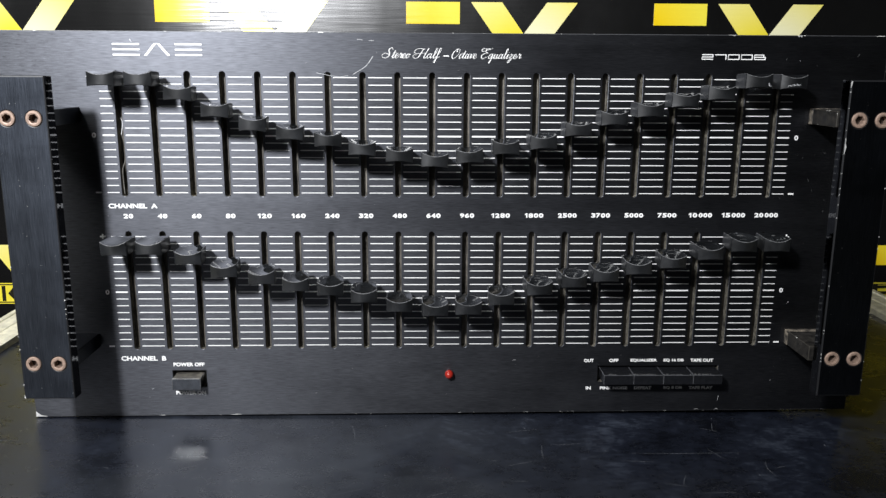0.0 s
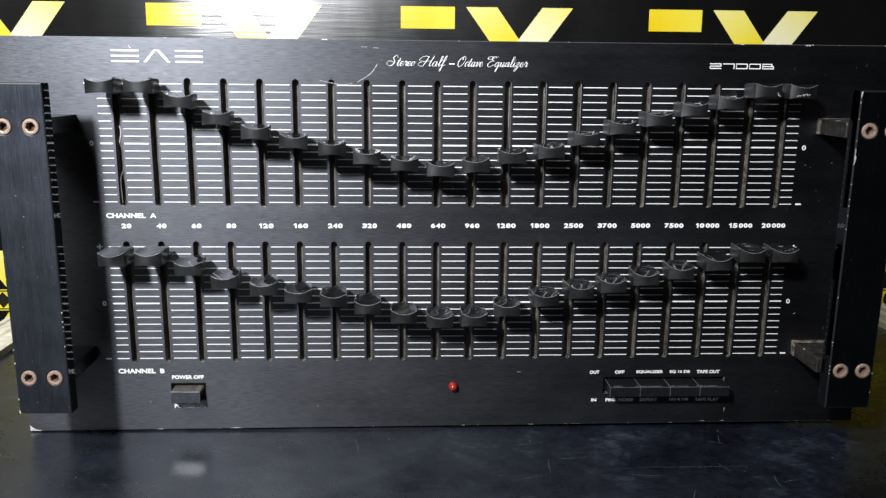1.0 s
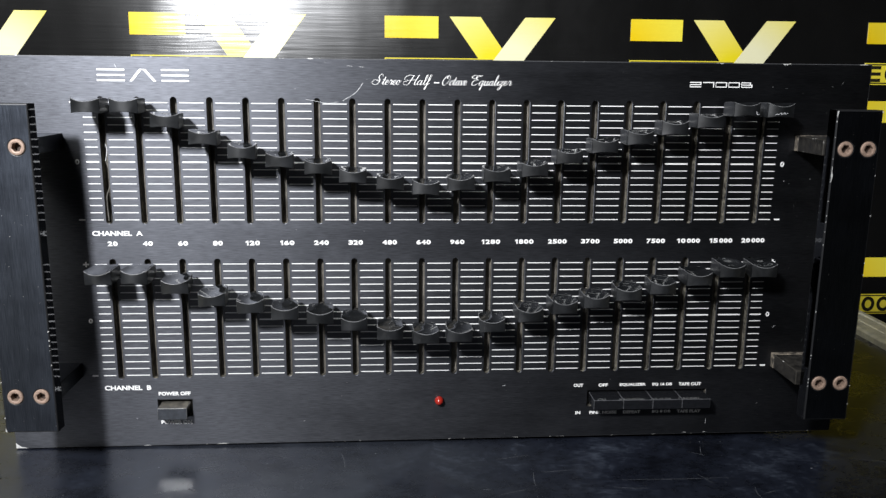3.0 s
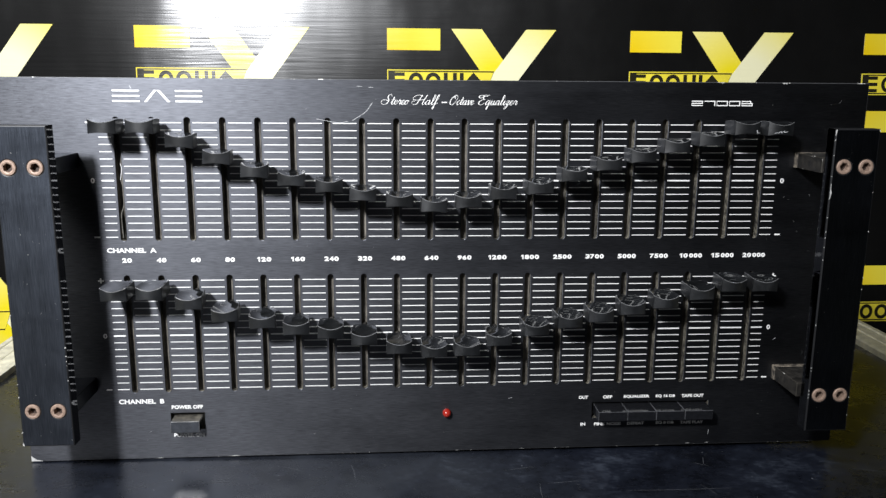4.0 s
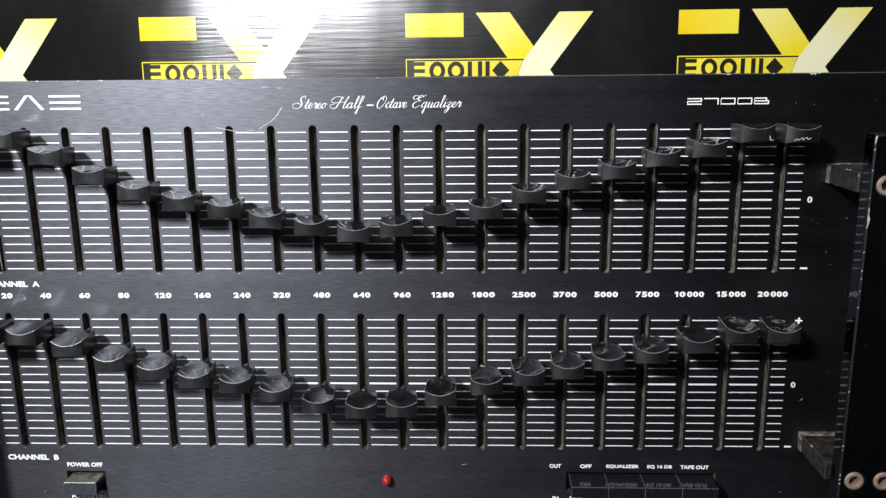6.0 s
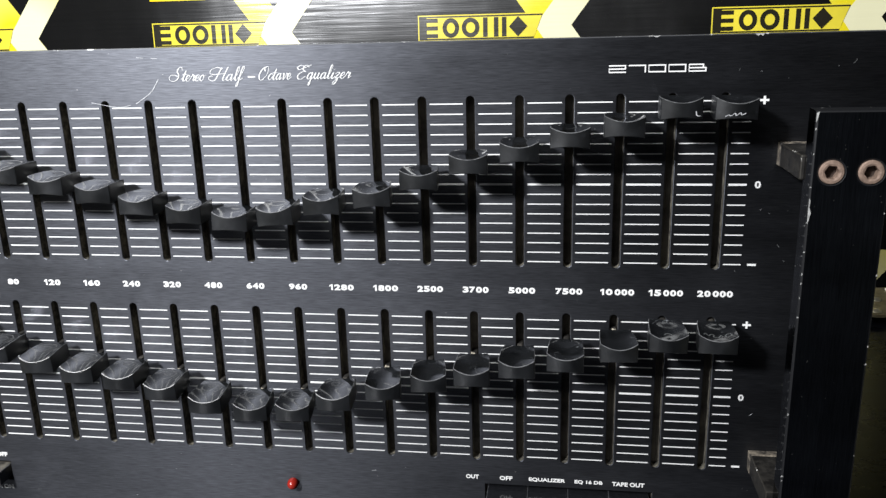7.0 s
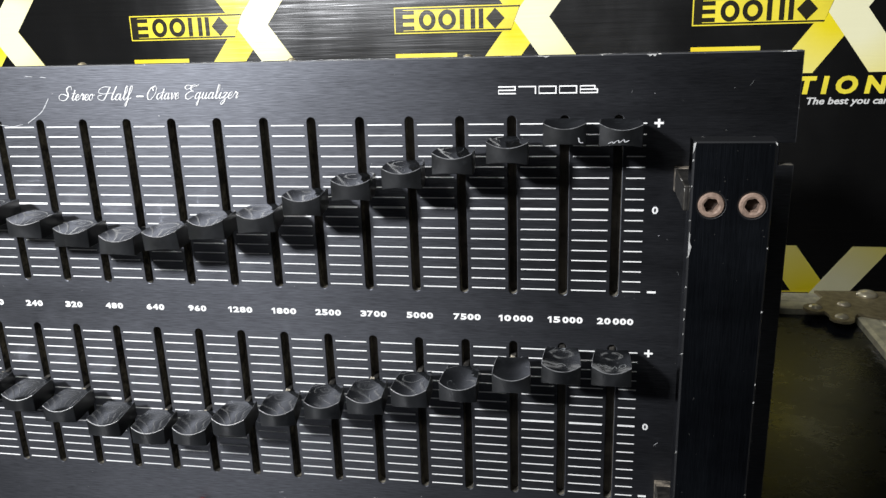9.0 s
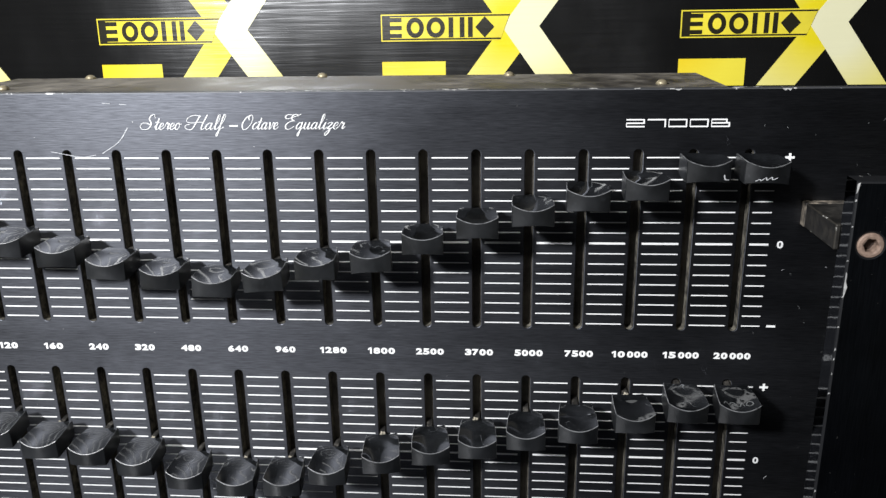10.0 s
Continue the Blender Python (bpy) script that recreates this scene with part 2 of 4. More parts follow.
def vinyl(name, printed):
    """Glossy banner vinyl with fine ribs and soft folds; printed is a colour, or a point and two (distance, colour) that fade into one another."""
    m, t, p = nodes_of(name)
    if isinstance(printed[0], tuple):
        centre, (r0, near), (r1, far) = printed
        tc = t.nodes.new("ShaderNodeTexCoord")
        d = t.nodes.new("ShaderNodeVectorMath")
        d.operation = "DISTANCE"
        d.inputs[1].default_value = centre
        t.links.new(tc.outputs["Object"], d.inputs[0])
        c = ramp(t, d.outputs["Value"], [(r0, near), (r1, far)])
    else:
        n = noise_of(t, 30.0, 4.0, 0.6)
        c = ramp(t, n, [(0.3, tuple(v * 0.9 for v in printed)), (0.7, tuple(v * 1.08 for v in printed))])
    t.links.new(c, p.inputs["Base Color"])
    cloud = noise_of(t, 1.0, 5.0, 0.6, (9, 1, 6))
    t.links.new(ramp(t, cloud, [(0.35, grey(0.17)), (0.65, grey(0.27))]), p.inputs["Roughness"])
    p.inputs["Specular IOR Level"].default_value = 0.9
    p.inputs["Coat Weight"].default_value = 0.9
    p.inputs["Coat Roughness"].default_value = 0.22
    ribs = noise_of(t, 1.0, 2.0, 0.5, (11, 1, 260))
    folds = noise_of(t, 1.0, 3.0, 0.5, (5, 1, 1.6))
    sep = t.nodes.new("ShaderNodeSeparateXYZ")
    t.links.new(position(t, (1, 1, 1)), sep.inputs[0])
    wave = ramp(t, math_of(t, "ADD", sep.outputs[0], 0.6), [(0.0, grey(0.35)), (0.14, grey(0.1)), (0.27, grey(1.0)), (0.48, grey(0.15)), (0.70, grey(0.0)), (1.0, grey(0.25))])
    wave.node.color_ramp.interpolation = "B_SPLINE"
    creases = noise_of(t, 1.0, 1.0, 0.5, (14, 1, 7))
    nrm = bump(t, creases, 0.15, 0.007, bump(t, folds, 0.22, 0.03, bump(t, wave, 1.0, 0.030)))
    t.links.new(bump(t, ribs, 0.17, 0.0012, nrm), p.inputs["Normal"])
    t.links.new(bump(t, ribs, 0.07, 0.0012, bump(t, creases, 0.12, 0.007)), p.inputs["Coat Normal"])
    return m


TABLE = table_material()
VINYL = vinyl("black_banner_vinyl", (0.004, 0.004, 0.004))
YELLOW = vinyl("yellow_banner_print", (0.92, 0.77, 0.06))
CHEVRON = vinyl("cream_yellow_banner_print", ((0.150, 0.0, -0.0135), (0.030, (0.94, 0.91, 0.60)), (0.095, (0.94, 0.82, 0.12))))
ARM = vinyl("pale_yellow_banner_print", ((0.135, 0.0, -0.0135), (0.020, (0.93, 0.77, 0.02)), (0.085, (0.94, 0.86, 0.32))))
BAR_PRINT = vinyl("gold_banner_print", ((-0.03, 0.0, 0.0), (0.035, (0.93, 0.63, 0.0)), (0.095, (0.94, 0.80, 0.07))))
BLACK_PRINT = vinyl("black_banner_print", (0.02, 0.018, 0.01))
WHITE_PRINT = vinyl("white_banner_print", (0.78, 0.78, 0.76))


# ---- building helpers ----
def mesh_from(name, bm, material):
    me = bpy.data.meshes.new(name)
    bm.to_mesh(me)
    bm.free()
    for m in material if isinstance(material, (list, tuple)) else (material,):
        me.materials.append(m)
    return me


def part(name, bm, material, parent, label="", smooth=False):
    me = bm if isinstance(bm, bpy.types.Mesh) else mesh_from(name, bm, material)
    if smooth:
        for f in me.polygons:
            f.use_smooth = True
    ob = new(name, me)
    ob.parent = parent
    if label:
        ob["label"] = label
    return ob


def box_bm(x0, x1, y0, y1, z0, z1, bevel=0.0, segments=2, edge_material=False):
    bm = bmesh.new()
    bmesh.ops.create_cube(bm, size=1.0)
    for v in bm.verts:
        v.co = (x0 + (v.co.x + 0.5) * (x1 - x0), y0 + (v.co.y + 0.5) * (y1 - y0), z0 + (v.co.z + 0.5) * (z1 - z0))
    if bevel:
        r = bmesh.ops.bevel(bm, geom=bm.edges[:], offset=bevel, segments=segments, affect="EDGES", profile=0.5)
        if edge_material:
            for f in r["faces"]:
                f.material_index = 1
    return bm


def empty(name, at=(0, 0, 0)):
    ob = new(name)
    ob.empty_display_size = 0.05
    ob.location = at
    return ob


def plates_bm(rects, y0, y1):
    """Thin flat bars, each (x0, x1, z0, z1), joined in one mesh."""
    bm = bmesh.new()
    for i, (x0, x1, z0, z1) in enumerate(rects):
        vs = [bm.verts.new((x, y, z)) for y in (y0 - 0.00001 * (i % 7), y1) for x, z in ((x0, z0), (x1, z0), (x1, z1), (x0, z1))]
        for a in ((0, 1, 2, 3), (0, 4, 5, 1), (1, 5, 6, 2), (2, 6, 7, 3), (3, 7, 4, 0)):
            bm.faces.new([vs[i] for i in a])
    return bm


def poly_bm(polys, y0, y1):
    """Flat prints of any outline (lists of x, z), with a little thickness towards y1."""
    bm = bmesh.new()
    for pts in polys:
        front = [bm.verts.new((x, y0, z)) for x, z in pts]
        back = [bm.verts.new((x, y1, z)) for x, z in pts]
        bm.faces.new(front)
        for i in range(len(pts)):
            j = (i + 1) % len(pts)
            bm.faces.new((front[i], back[i], back[j], front[j]))
    bmesh.ops.recalc_face_normals(bm, faces=bm.faces[:])
    return bm


def text_mesh(name, words, x0, x1, z0, z1, y, material, bold=0.0, shear=0.0, space=1.0):
    """Raised lettering in the built-in font that fills the box x0..x1, z0..z1 on the plane y."""
    cu = bpy.data.curves.new(name, "FONT")
    cu.body, cu.size, cu.offset, cu.shear, cu.space_character = words, 1.0, bold, shear, space
    cu.extrude = 0.01
    cu.resolution_u = 3
    tmp = bpy.data.objects.new(name, cu)
    me = bpy.data.meshes.new_from_object(tmp)
    bpy.data.objects.remove(tmp)
    co = np.array([v.co for v in me.vertices])
    lo, hi = co.min(0), co.max(0)
    for v in me.vertices:
        a = (v.co.x - lo[0]) / (hi[0] - lo[0])
        b = (v.co.y - lo[1]) / (hi[1] - lo[1])
        v.co = (x0 + a * (x1 - x0), y - 0.00012 * (v.co.z > 0), z0 + b * (z1 - z0))
    me.materials.clear()
    me.materials.append(material)
    return me


def glyphs(me):
    """Splits lettering into one mesh a character, by the stretches of x that its pieces cover."""
    bm = bmesh.new()
    bm.from_mesh(me)
    spans, left = [], set(bm.verts)
    while left:
        stack, island = [left.pop()], []
        while stack:
            v = stack.pop()
            island.append(v)
            for e in v.link_edges:
                w = e.other_vert(v)
                if w in left:
                    left.discard(w)
                    stack.append(w)
        xs = [v.co.x for v in island]
        spans.append([min(xs), max(xs), island])
    spans.sort(key=lambda q: q[0])
    groups = []
    for a, e, island in spans:
        if groups and groups[-1][0] - a > 0.4 * min(e - a, groups[-1][0] - groups[-1][2]):
            groups[-1][0] = max(groups[-1][0], e)
            groups[-1][1].extend(island)
        else:
            groups.append([e, list(island), a])
    out = []
    for _, verts, _ in groups:
        one, index = bmesh.new(), {}
        for v in verts:
            index[v] = one.verts.new(v.co)
        for f in bm.faces:
            if f.verts[0] in index:
                one.faces.new([index[v] for v in f.verts])
        out.append(mesh_from(me.name, one, me.materials[0]))
    bm.free()
    return out


def round_ring_bm(x0, x1, z0, z1, w):
    """A flat upright oval ring."""
    bm = bmesh.new()
    cx, cz, rx, rz, n = (x0 + x1) / 2, (z0 + z1) / 2, (x1 - x0) / 2, (z1 - z0) / 2, 24
    rings = [[bm.verts.new((cx + (rx - d) * math.cos(2 * math.pi * k / n), -0.0012, cz + (rz - d) * math.sin(2 * math.pi * k / n))) for k in range(n)] for d in (0, w)]
    for k in range(n):
        bm.faces.new((rings[0][k], rings[0][(k + 1) % n], rings[1][(k + 1) % n], rings[1][k]))
    return bm


def ribbon_bm(lines, y, thick, thin, flat=False):
    """Pen strokes along smooth lines, broader on the way down; upright at y, or lying flat at that height."""
    bm = bmesh.new()
    for pts in lines:
        p = [np.array(q, float) for q in pts]
        p = [2 * p[0] - p[1]] + p + [2 * p[-1] - p[-2]]
        path = []
        for k in range(1, len(p) - 2):
            for s in range(6):
                t = s / 6
                path.append(0.5 * (2 * p[k] + (p[k + 1] - p[k - 1]) * t + (2 * p[k - 1] - 5 * p[k] + 4 * p[k + 1] - p[k + 2]) * t * t
                                   + (3 * p[k] - p[k - 1] - 3 * p[k + 1] + p[k + 2]) * t ** 3))
        path.append(p[-2])
        last = None
        for k, q in enumerate(path):
            d = path[min(k + 1, len(path) - 1)] - path[max(k - 1, 0)]
            d = d / (np.linalg.norm(d) + 1e-9)
            w = thin + (thick - thin) * max(0.0, -d[1]) ** 2
            if flat:
                w = thin + (thick - thin) * math.sin(math.pi * k / (len(path) - 1))
            n = np.array((-d[1], d[0])) * w / 2
            pair = [bm.verts.new((u[0], u[1], y) if flat else (u[0], y - 0.000002 * k, u[1])) for u in (q - n, q + n)]
            if last:
                bm.faces.new((last[0], pair[0], pair[1], last[1]))
            last = pair
    return bm


# ---- room ----
def wall(name, *dims):
    ob = new(name, mesh_from(name, box_bm(*dims), ROOM))
    return tagged(ob, "plain dark painted wall of the dim room", "wall", kind="structure")


Z_FLOOR, Z_CEIL = -0.78, 1.85
wall("wall_north", -2.1, 2.1, 1.4, 1.5, Z_FLOOR, Z_CEIL)
wall("wall_south", -2.1, 2.1, -2.6, -2.5, Z_FLOOR, Z_CEIL)
wall("wall_west", -2.2, -2.1, -2.6, 1.5, Z_FLOOR, Z_CEIL)
wall("wall_east", 2.1, 2.2, -2.6, 1.5, Z_FLOOR, Z_CEIL)
tagged(new("floor", mesh_from("floor", box_bm(-2.2, 2.2, -2.6, 1.5, Z_FLOOR - 0.1, Z_FLOOR), FLOOR)), "dark concrete floor under the flight case", "floor", kind="structure")
tagged(new("ceiling", mesh_from("ceiling", box_bm(-2.2, 2.2, -2.6, 1.5, Z_CEIL, Z_CEIL + 0.1), ROOM)), "plain dark ceiling of the dim room", "ceiling", kind="structure")

# housing added to go with the unseen fill lamp
fixture = tagged(empty("fill_light", (-1.25, -1.0, Z_CEIL)), "plain panel added under the ceiling to hold an unseen fill light", "ceiling light")
ob = part("housing", box_bm(-0.62, 0.62, -0.32, 0.32, -0.02, 0.0, 0.004), ROOM, fixture)

# ---- banner ----
Y_BAN = 0.585
banner = tagged(empty("banner", (0, Y_BAN, Z_FLOOR)), "glossy black vinyl banner printed with yellow cross logos", "banner")


# the banner leans back a little
banner.matrix_basis = pose(0, Y_BAN, 0.25, -2.1) @ Matrix.Translation((0, 0, Z_FLOOR - 0.25))


def ban(name, bm, material, label=""):
    ob = part(name, bm, material, banner, label)
    ob.location = (0, 0, -Z_FLOOR)
    return ob


ban("sheet", box_bm(-1.5, 1.5, 0, 0.003, Z_FLOOR, 1.3), VINYL)
PITCH_X, PITCH_Z = 0.3078, 0.3045


def cross_polys():
    z0, z1 = -0.0745, 0.0495
    s1 = [(0.079, z1), (0.117, z1), (0.207, z0), (0.169, z0)]
    s2 = [(0.172, z1), (0.2095, z1), (0.117, z0), (0.079, z0)]
    chevron = [(0.172, z1), (0.2095, z1), (0.1626, -0.0134), (0.207, z0), (0.169, z0), (0.1247, -0.0135)]
    return s1, s2, chevron


def logo(x0, z0, slogan):
    at = (x0, 0, -Z_FLOOR + z0)

    def piece(name, bm, material, label=""):
        ob = part(name, bm, material, banner, label)
        ob.location = at
        ob.scale = (1.013, 1, 1.013)
        return ob
    s1, s2, chevron = cross_polys()
    piece("upper_bar", poly_bm([[(0, 0.0235), (0.0655, 0.0235), (0.0655, 0.0495), (0, 0.0495)]], -0.0006, 0), BAR_PRINT, "gold printed bar fading to yellow")
    piece("lower_bar", poly_bm([[(0, -0.0745), (0.0665, -0.0745), (0.0665, -0.0475), (0, -0.0475)]], -0.0006, 0), BAR_PRINT, "gold printed bar fading to yellow")
    piece("cross_stroke", poly_bm([s1], -0.0006, 0), ARM, "yellow printed stroke fading paler outwards")
    piece("cross_stroke", poly_bm([s2], -0.00064, 0), ARM, "yellow printed stroke fading paler outwards")
    piece("cross_chevron", poly_bm([chevron], -0.0007, 0), CHEVRON, "cream printed chevron fading to yellow")
    piece("name_frame", poly_bm([[(0, -0.027), (0.122, -0.027), (0.133, 0), (0, 0)]], -0.0008, 0), YELLOW, "thin yellow printed outline")
    piece("name_ground", poly_bm([[(0.0012, -0.0258), (0.1235, -0.0258), (0.133, -0.0012), (0.0012, -0.0012)]], -0.0009, 0), BLACK_PRINT)
    piece("name_box", poly_bm([[(0.0095, -0.0242), (0.124, -0.0242), (0.132, -0.0028), (0.0095, -0.0028)]], -0.0010, 0), YELLOW, "yellow printed box")
    for k in range(3):
        piece("dark_bar", plates_bm([(0.0085, 0.0215, -0.0235 + 0.0079 * k, -0.0193 + 0.0079 * k)], -0.0012, -0.0011), BLACK_PRINT, "black printed bar")
    for a, w in ((0.0265, 0.0180), (0.0472, 0.0190)):
        piece("dark_ring", round_ring_bm(a, a + w, -0.0237, -0.0033, 0.0046), BLACK_PRINT, "black printed ring")
    for a in (0.0700, 0.0815, 0.0900):
        piece("dark_bar", plates_bm([(a, a + 0.0048, -0.0235, -0.0035)], -0.0012, -0.0011), BLACK_PRINT, "black printed bar")
    piece("dark_diamond", poly_bm([[(0.0975, -0.0135), (0.1070, -0.0240), (0.1170, -0.0135), (0.1070, -0.0030)]], -0.0012, -0.0011), BLACK_PRINT, "black printed diamond")
    if slogan:
        me = text_mesh("word", "T I O N", 0.105, 0.187, -0.0955, -0.0775, -0.0006, YELLOW, 0.05, 0.12)
        for one in glyphs(me):
            piece("letter", one, YELLOW, "yellow printed letter")
        me = text_mesh("slogan", "The best you can", 0.114, 0.1905, -0.1075, -0.0985, -0.0006, WHITE_PRINT, 0.025, 0.2)
        for one in glyphs(me):
            piece("letter", one, WHITE_PRINT, "small white printed letter")


for i in (-2, -1, 0, 1, 2):
    for row in (0, 1):
        logo(-0.0335 + PITCH_X * i, 0.2350 - PITCH_Z * row, row == 0 and abs(i) in (1, 2))

# ---- flight case that serves as table ----
CX0, CX1, CY0, CY1 = -0.355, 0.409, -0.62, 0.3615
case = tagged(empty("flight_case", (0.025, -0.12, Z_FLOOR)), "black flight case with scuffed aluminium edges, used as a table", "flight case")


def case_part(name, bm, material, label="", smooth=False):
    ob = part(name, bm, material, case, label, smooth)
    ob.location = (-0.025, 0.12, -Z_FLOOR)
    return ob


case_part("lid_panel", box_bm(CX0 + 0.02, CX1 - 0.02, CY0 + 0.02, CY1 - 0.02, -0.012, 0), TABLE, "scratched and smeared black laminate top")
case_part("body", box_bm(CX0 + 0.004, CX1 - 0.004, CY0 + 0.004, CY1 - 0.004, Z_FLOOR, -0.012, 0.003), TABLE)


def trim_bm(length):
    """Aluminium edge profile along y: a stepped angle with rounded ribs."""
    pts = [(0.0, 0.0), (0.0, 0.0048), (0.0030, 0.0060), (0.0120, 0.0060), (0.0128, 0.0052), (0.0145, 0.0052), (0.0153, 0.0060), (0.0245, 0.0060), (0.0253, 0.0052),
           (0.0270, 0.0052), (0.0278, 0.0064), (0.0325, 0.0060), (0.0345, 0.0038), (0.0352, -0.0010), (0.0352, -0.030), (0.0338, -0.030), (0.0338, -0.0005)]
    bm = bmesh.new()
    a = [bm.verts.new((x, 0, z)) for x, z in pts]
    b = [bm.verts.new((x, length, z)) for x, z in pts]
    for i in range(len(pts)):
        j = (i + 1) % len(pts)
        bm.faces.new((a[i], a[j], b[j], b[i]))
    bm.faces.new(a[::-1])
    bm.faces.new(b)
    bmesh.ops.recalc_face_normals(bm, faces=bm.faces[:])
    return bm


def trim(x, y, turn, length):
    bm = trim_bm(length)
    bmesh.ops.transform(bm, matrix=pose(x, y, 0.0, 0, 0, turn), verts=bm.verts[:])
    return case_part("edge_trim", bm, ALU, "scuffed aluminium edge profile")


W = 0.0352
trim(CX1 - W, CY0, 0, CY1 - CY0)
bm = trim_bm(CY1 - CY0)
bmesh.ops.transform(bm, matrix=Matrix.Translation((CX0 + W, CY0, 0)) @ Matrix.Diagonal((-1, 1, 1, 1)), verts=bm.verts[:])
bmesh.ops.recalc_face_normals(bm, faces=bm.faces[:])
case_part("edge_trim", bm, ALU, "scuffed aluminium edge profile")
trim(CX1 - W - 0.0005, CY1 - W, 90, CX1 - CX0 - 2 * W - 0.001)


def corner(x, y, flip):
    """Pressed steel corner plate with lobes, rivets and a ball corner."""
    plate = bmesh.new()
    outline = [(0.003, 0.003), (-0.050, 0.002), (-0.047, -0.012), (-0.056, -0.026)]
    lobes = ((-0.0585, -0.0365), (-0.0445, -0.0550))
    for cx, cy in lobes:
        for k in range(7):
            a = math.radians(110 + 32 * k) if cx < -0.05 else math.radians(150 + 36 * k)
            outline.append((cx + 0.0088 * math.cos(a), cy + 0.0088 * math.sin(a)))
    outline += [(-0.031, -0.046), (-0.022, -0.050), (-0.006, -0.056), (0.003, -0.050)]
    vs = [plate.verts.new((px * flip, py, 0)) for px, py in outline]
    f = plate.faces.new(vs)
    r = bmesh.ops.extrude_face_region(plate, geom=[f])
    bmesh.ops.translate(plate, verts=[v for v in r["geom"] if isinstance(v, bmesh.types.BMVert)], vec=(0, 0, 0.0022))
    bmesh.ops.recalc_face_normals(plate, faces=plate.faces[:])
    bmesh.ops.translate(plate, verts=plate.verts[:], vec=(x, y, 0.0062))
    ob = case_part("corner_plate", plate, STEEL, "dull riveted steel corner plate")
    for cx, cy in lobes + ((-0.036, -0.029), (-0.013, -0.0065)):
        rb = bmesh.new()
        big = 1.6 if cx == -0.013 else 1.0
        bmesh.ops.create_uvsphere(rb, u_segments=14, v_segments=8, radius=0.0052 * big)
        for v in rb.verts:
            v.co.z = max(v.co.z, 0) * 0.55
        bmesh.ops.translate(rb, verts=rb.verts[:], vec=(x + cx * flip, y + cy, 0.0082))
        part("rivet", rb, RIVET, ob, "bright domed steel rivet", smooth=True)
    return ob


corner(CX1 - 0.004, CY1 - 0.004, 1)
corner(CX0 + 0.004, CY1 - 0.004, -1)

# ---- equalizer ----
HALF_W, HEIGHT, THICK = 0.2413, 0.2223, 0.0048
RIGHT_X = 0.2434
SLOT_X0, SLOT_STEP, SLOT_W = -0.1787, 0.01906, 0.0031
ROW_A, ROW_B, LINE = 0.1666, 0.0780, 0.00397
eq = tagged(empty("equalizer"), "black rack-mount stereo graphic equalizer with forty sliders, worn and dusty", "equalizer")


def slot_x(i):
    return SLOT_X0 + SLOT_STEP * i


def row_z(centre, k, x):
    """Height of scale line k; the lower scale fans out slightly towards its left end."""
    step = LINE + (0.000105 * (0.19 - x) / 0.38 if centre == ROW_B else 0.0)
    return centre + 8 * LINE - (8 - k) * step


def spline(cu, pts):
    s = cu.splines.new("POLY")
    s.points.add(len(pts) - 1)
    for q, (x, z) in zip(s.points, pts):
        q.co = (x, z, 0, 1)
    s.use_cyclic_u = True


def faceplate_mesh():
    cu = bpy.data.curves.new("faceplate", "CURVE")
    cu.dimensions, cu.fill_mode = "2D", "BOTH"
    cu.extrude, cu.bevel_depth, cu.bevel_resolution = THICK / 2 - 0.0003, 0.0003, 1
    b = 0.0003
    right = [(RIGHT_X - b, 0.0034 + b), (RIGHT_X - b, 0.1830), (RIGHT_X - 0.0055, 0.1830), (RIGHT_X - 0.0055, 0.1915), (RIGHT_X - b, 0.1915)]
    left = [(-HALF_W + b, 0.1832), (-HALF_W + 0.0055, 0.1832), (-HALF_W + 0.0055, 0.1745), (-HALF_W + b, 0.1745)]
    spline(cu, [(-HALF_W + b, 0.0006 + b)] + right + [(RIGHT_X - b, HEIGHT - b), (-HALF_W + b, HEIGHT - b)] + left)
    for centre in (ROW_A, ROW_B):
        for i in range(20):
            r, x = SLOT_W / 2 + b, slot_x(i)
            lo, hi = row_z(centre, -8, x) - 0.0025 + r, centre + 8 * LINE + 0.0032 - r
            arc = [math.pi * k / 8 for k in range(9)]
            spline(cu, [(x + r * math.cos(a), hi + r * math.sin(a)) for a in arc] + [(x - r * math.cos(a), lo - r * math.sin(a)) for a in arc])
    for x0, x1, z0, z1 in ((-0.1595, -0.1395, 0.0190, 0.0297), (0.0915, 0.1640, 0.0212, 0.0318)):
        spline(cu, [(x0, z0), (x1, z0), (x1, z1), (x0, z1)])
    tmp = bpy.data.objects.new("faceplate", cu)
    me = bpy.data.meshes.new_from_object(tmp)
    bpy.data.objects.remove(tmp)
    me.transform(Matrix.Translation((0, THICK / 2, 0)) @ Matrix.Rotation(math.pi / 2, 4, "X"))
    bm = bmesh.new()
    bm.from_mesh(me)
    bmesh.ops.remove_doubles(bm, verts=bm.verts[:], dist=0.00002)
    bm.to_mesh(me)
    bm.free()
    me.materials.clear()
    for m in (PANEL, PLATE_EDGE, SLOT_WALL):
        me.materials.append(m)
    for f in me.polygons:
        f.use_smooth = False
        c, n = f.center, f.normal
        outer = c.x < 0.001 - HALF_W or c.x > RIGHT_X - 0.001 or c.z < 0.0055 or c.z > HEIGHT - 0.001
        if abs(n.y) > 0.95 or (not outer and n.y < -0.2):
            f.material_index = 0
        else:
            f.material_index = 1 if outer else 2
    return me


faceplate = part("faceplate", faceplate_mesh(), None, eq, "black brushed aluminium faceplate with chipped edges")


def on_plate(name, me, label=""):
    return part(name, me, None, faceplate, label)


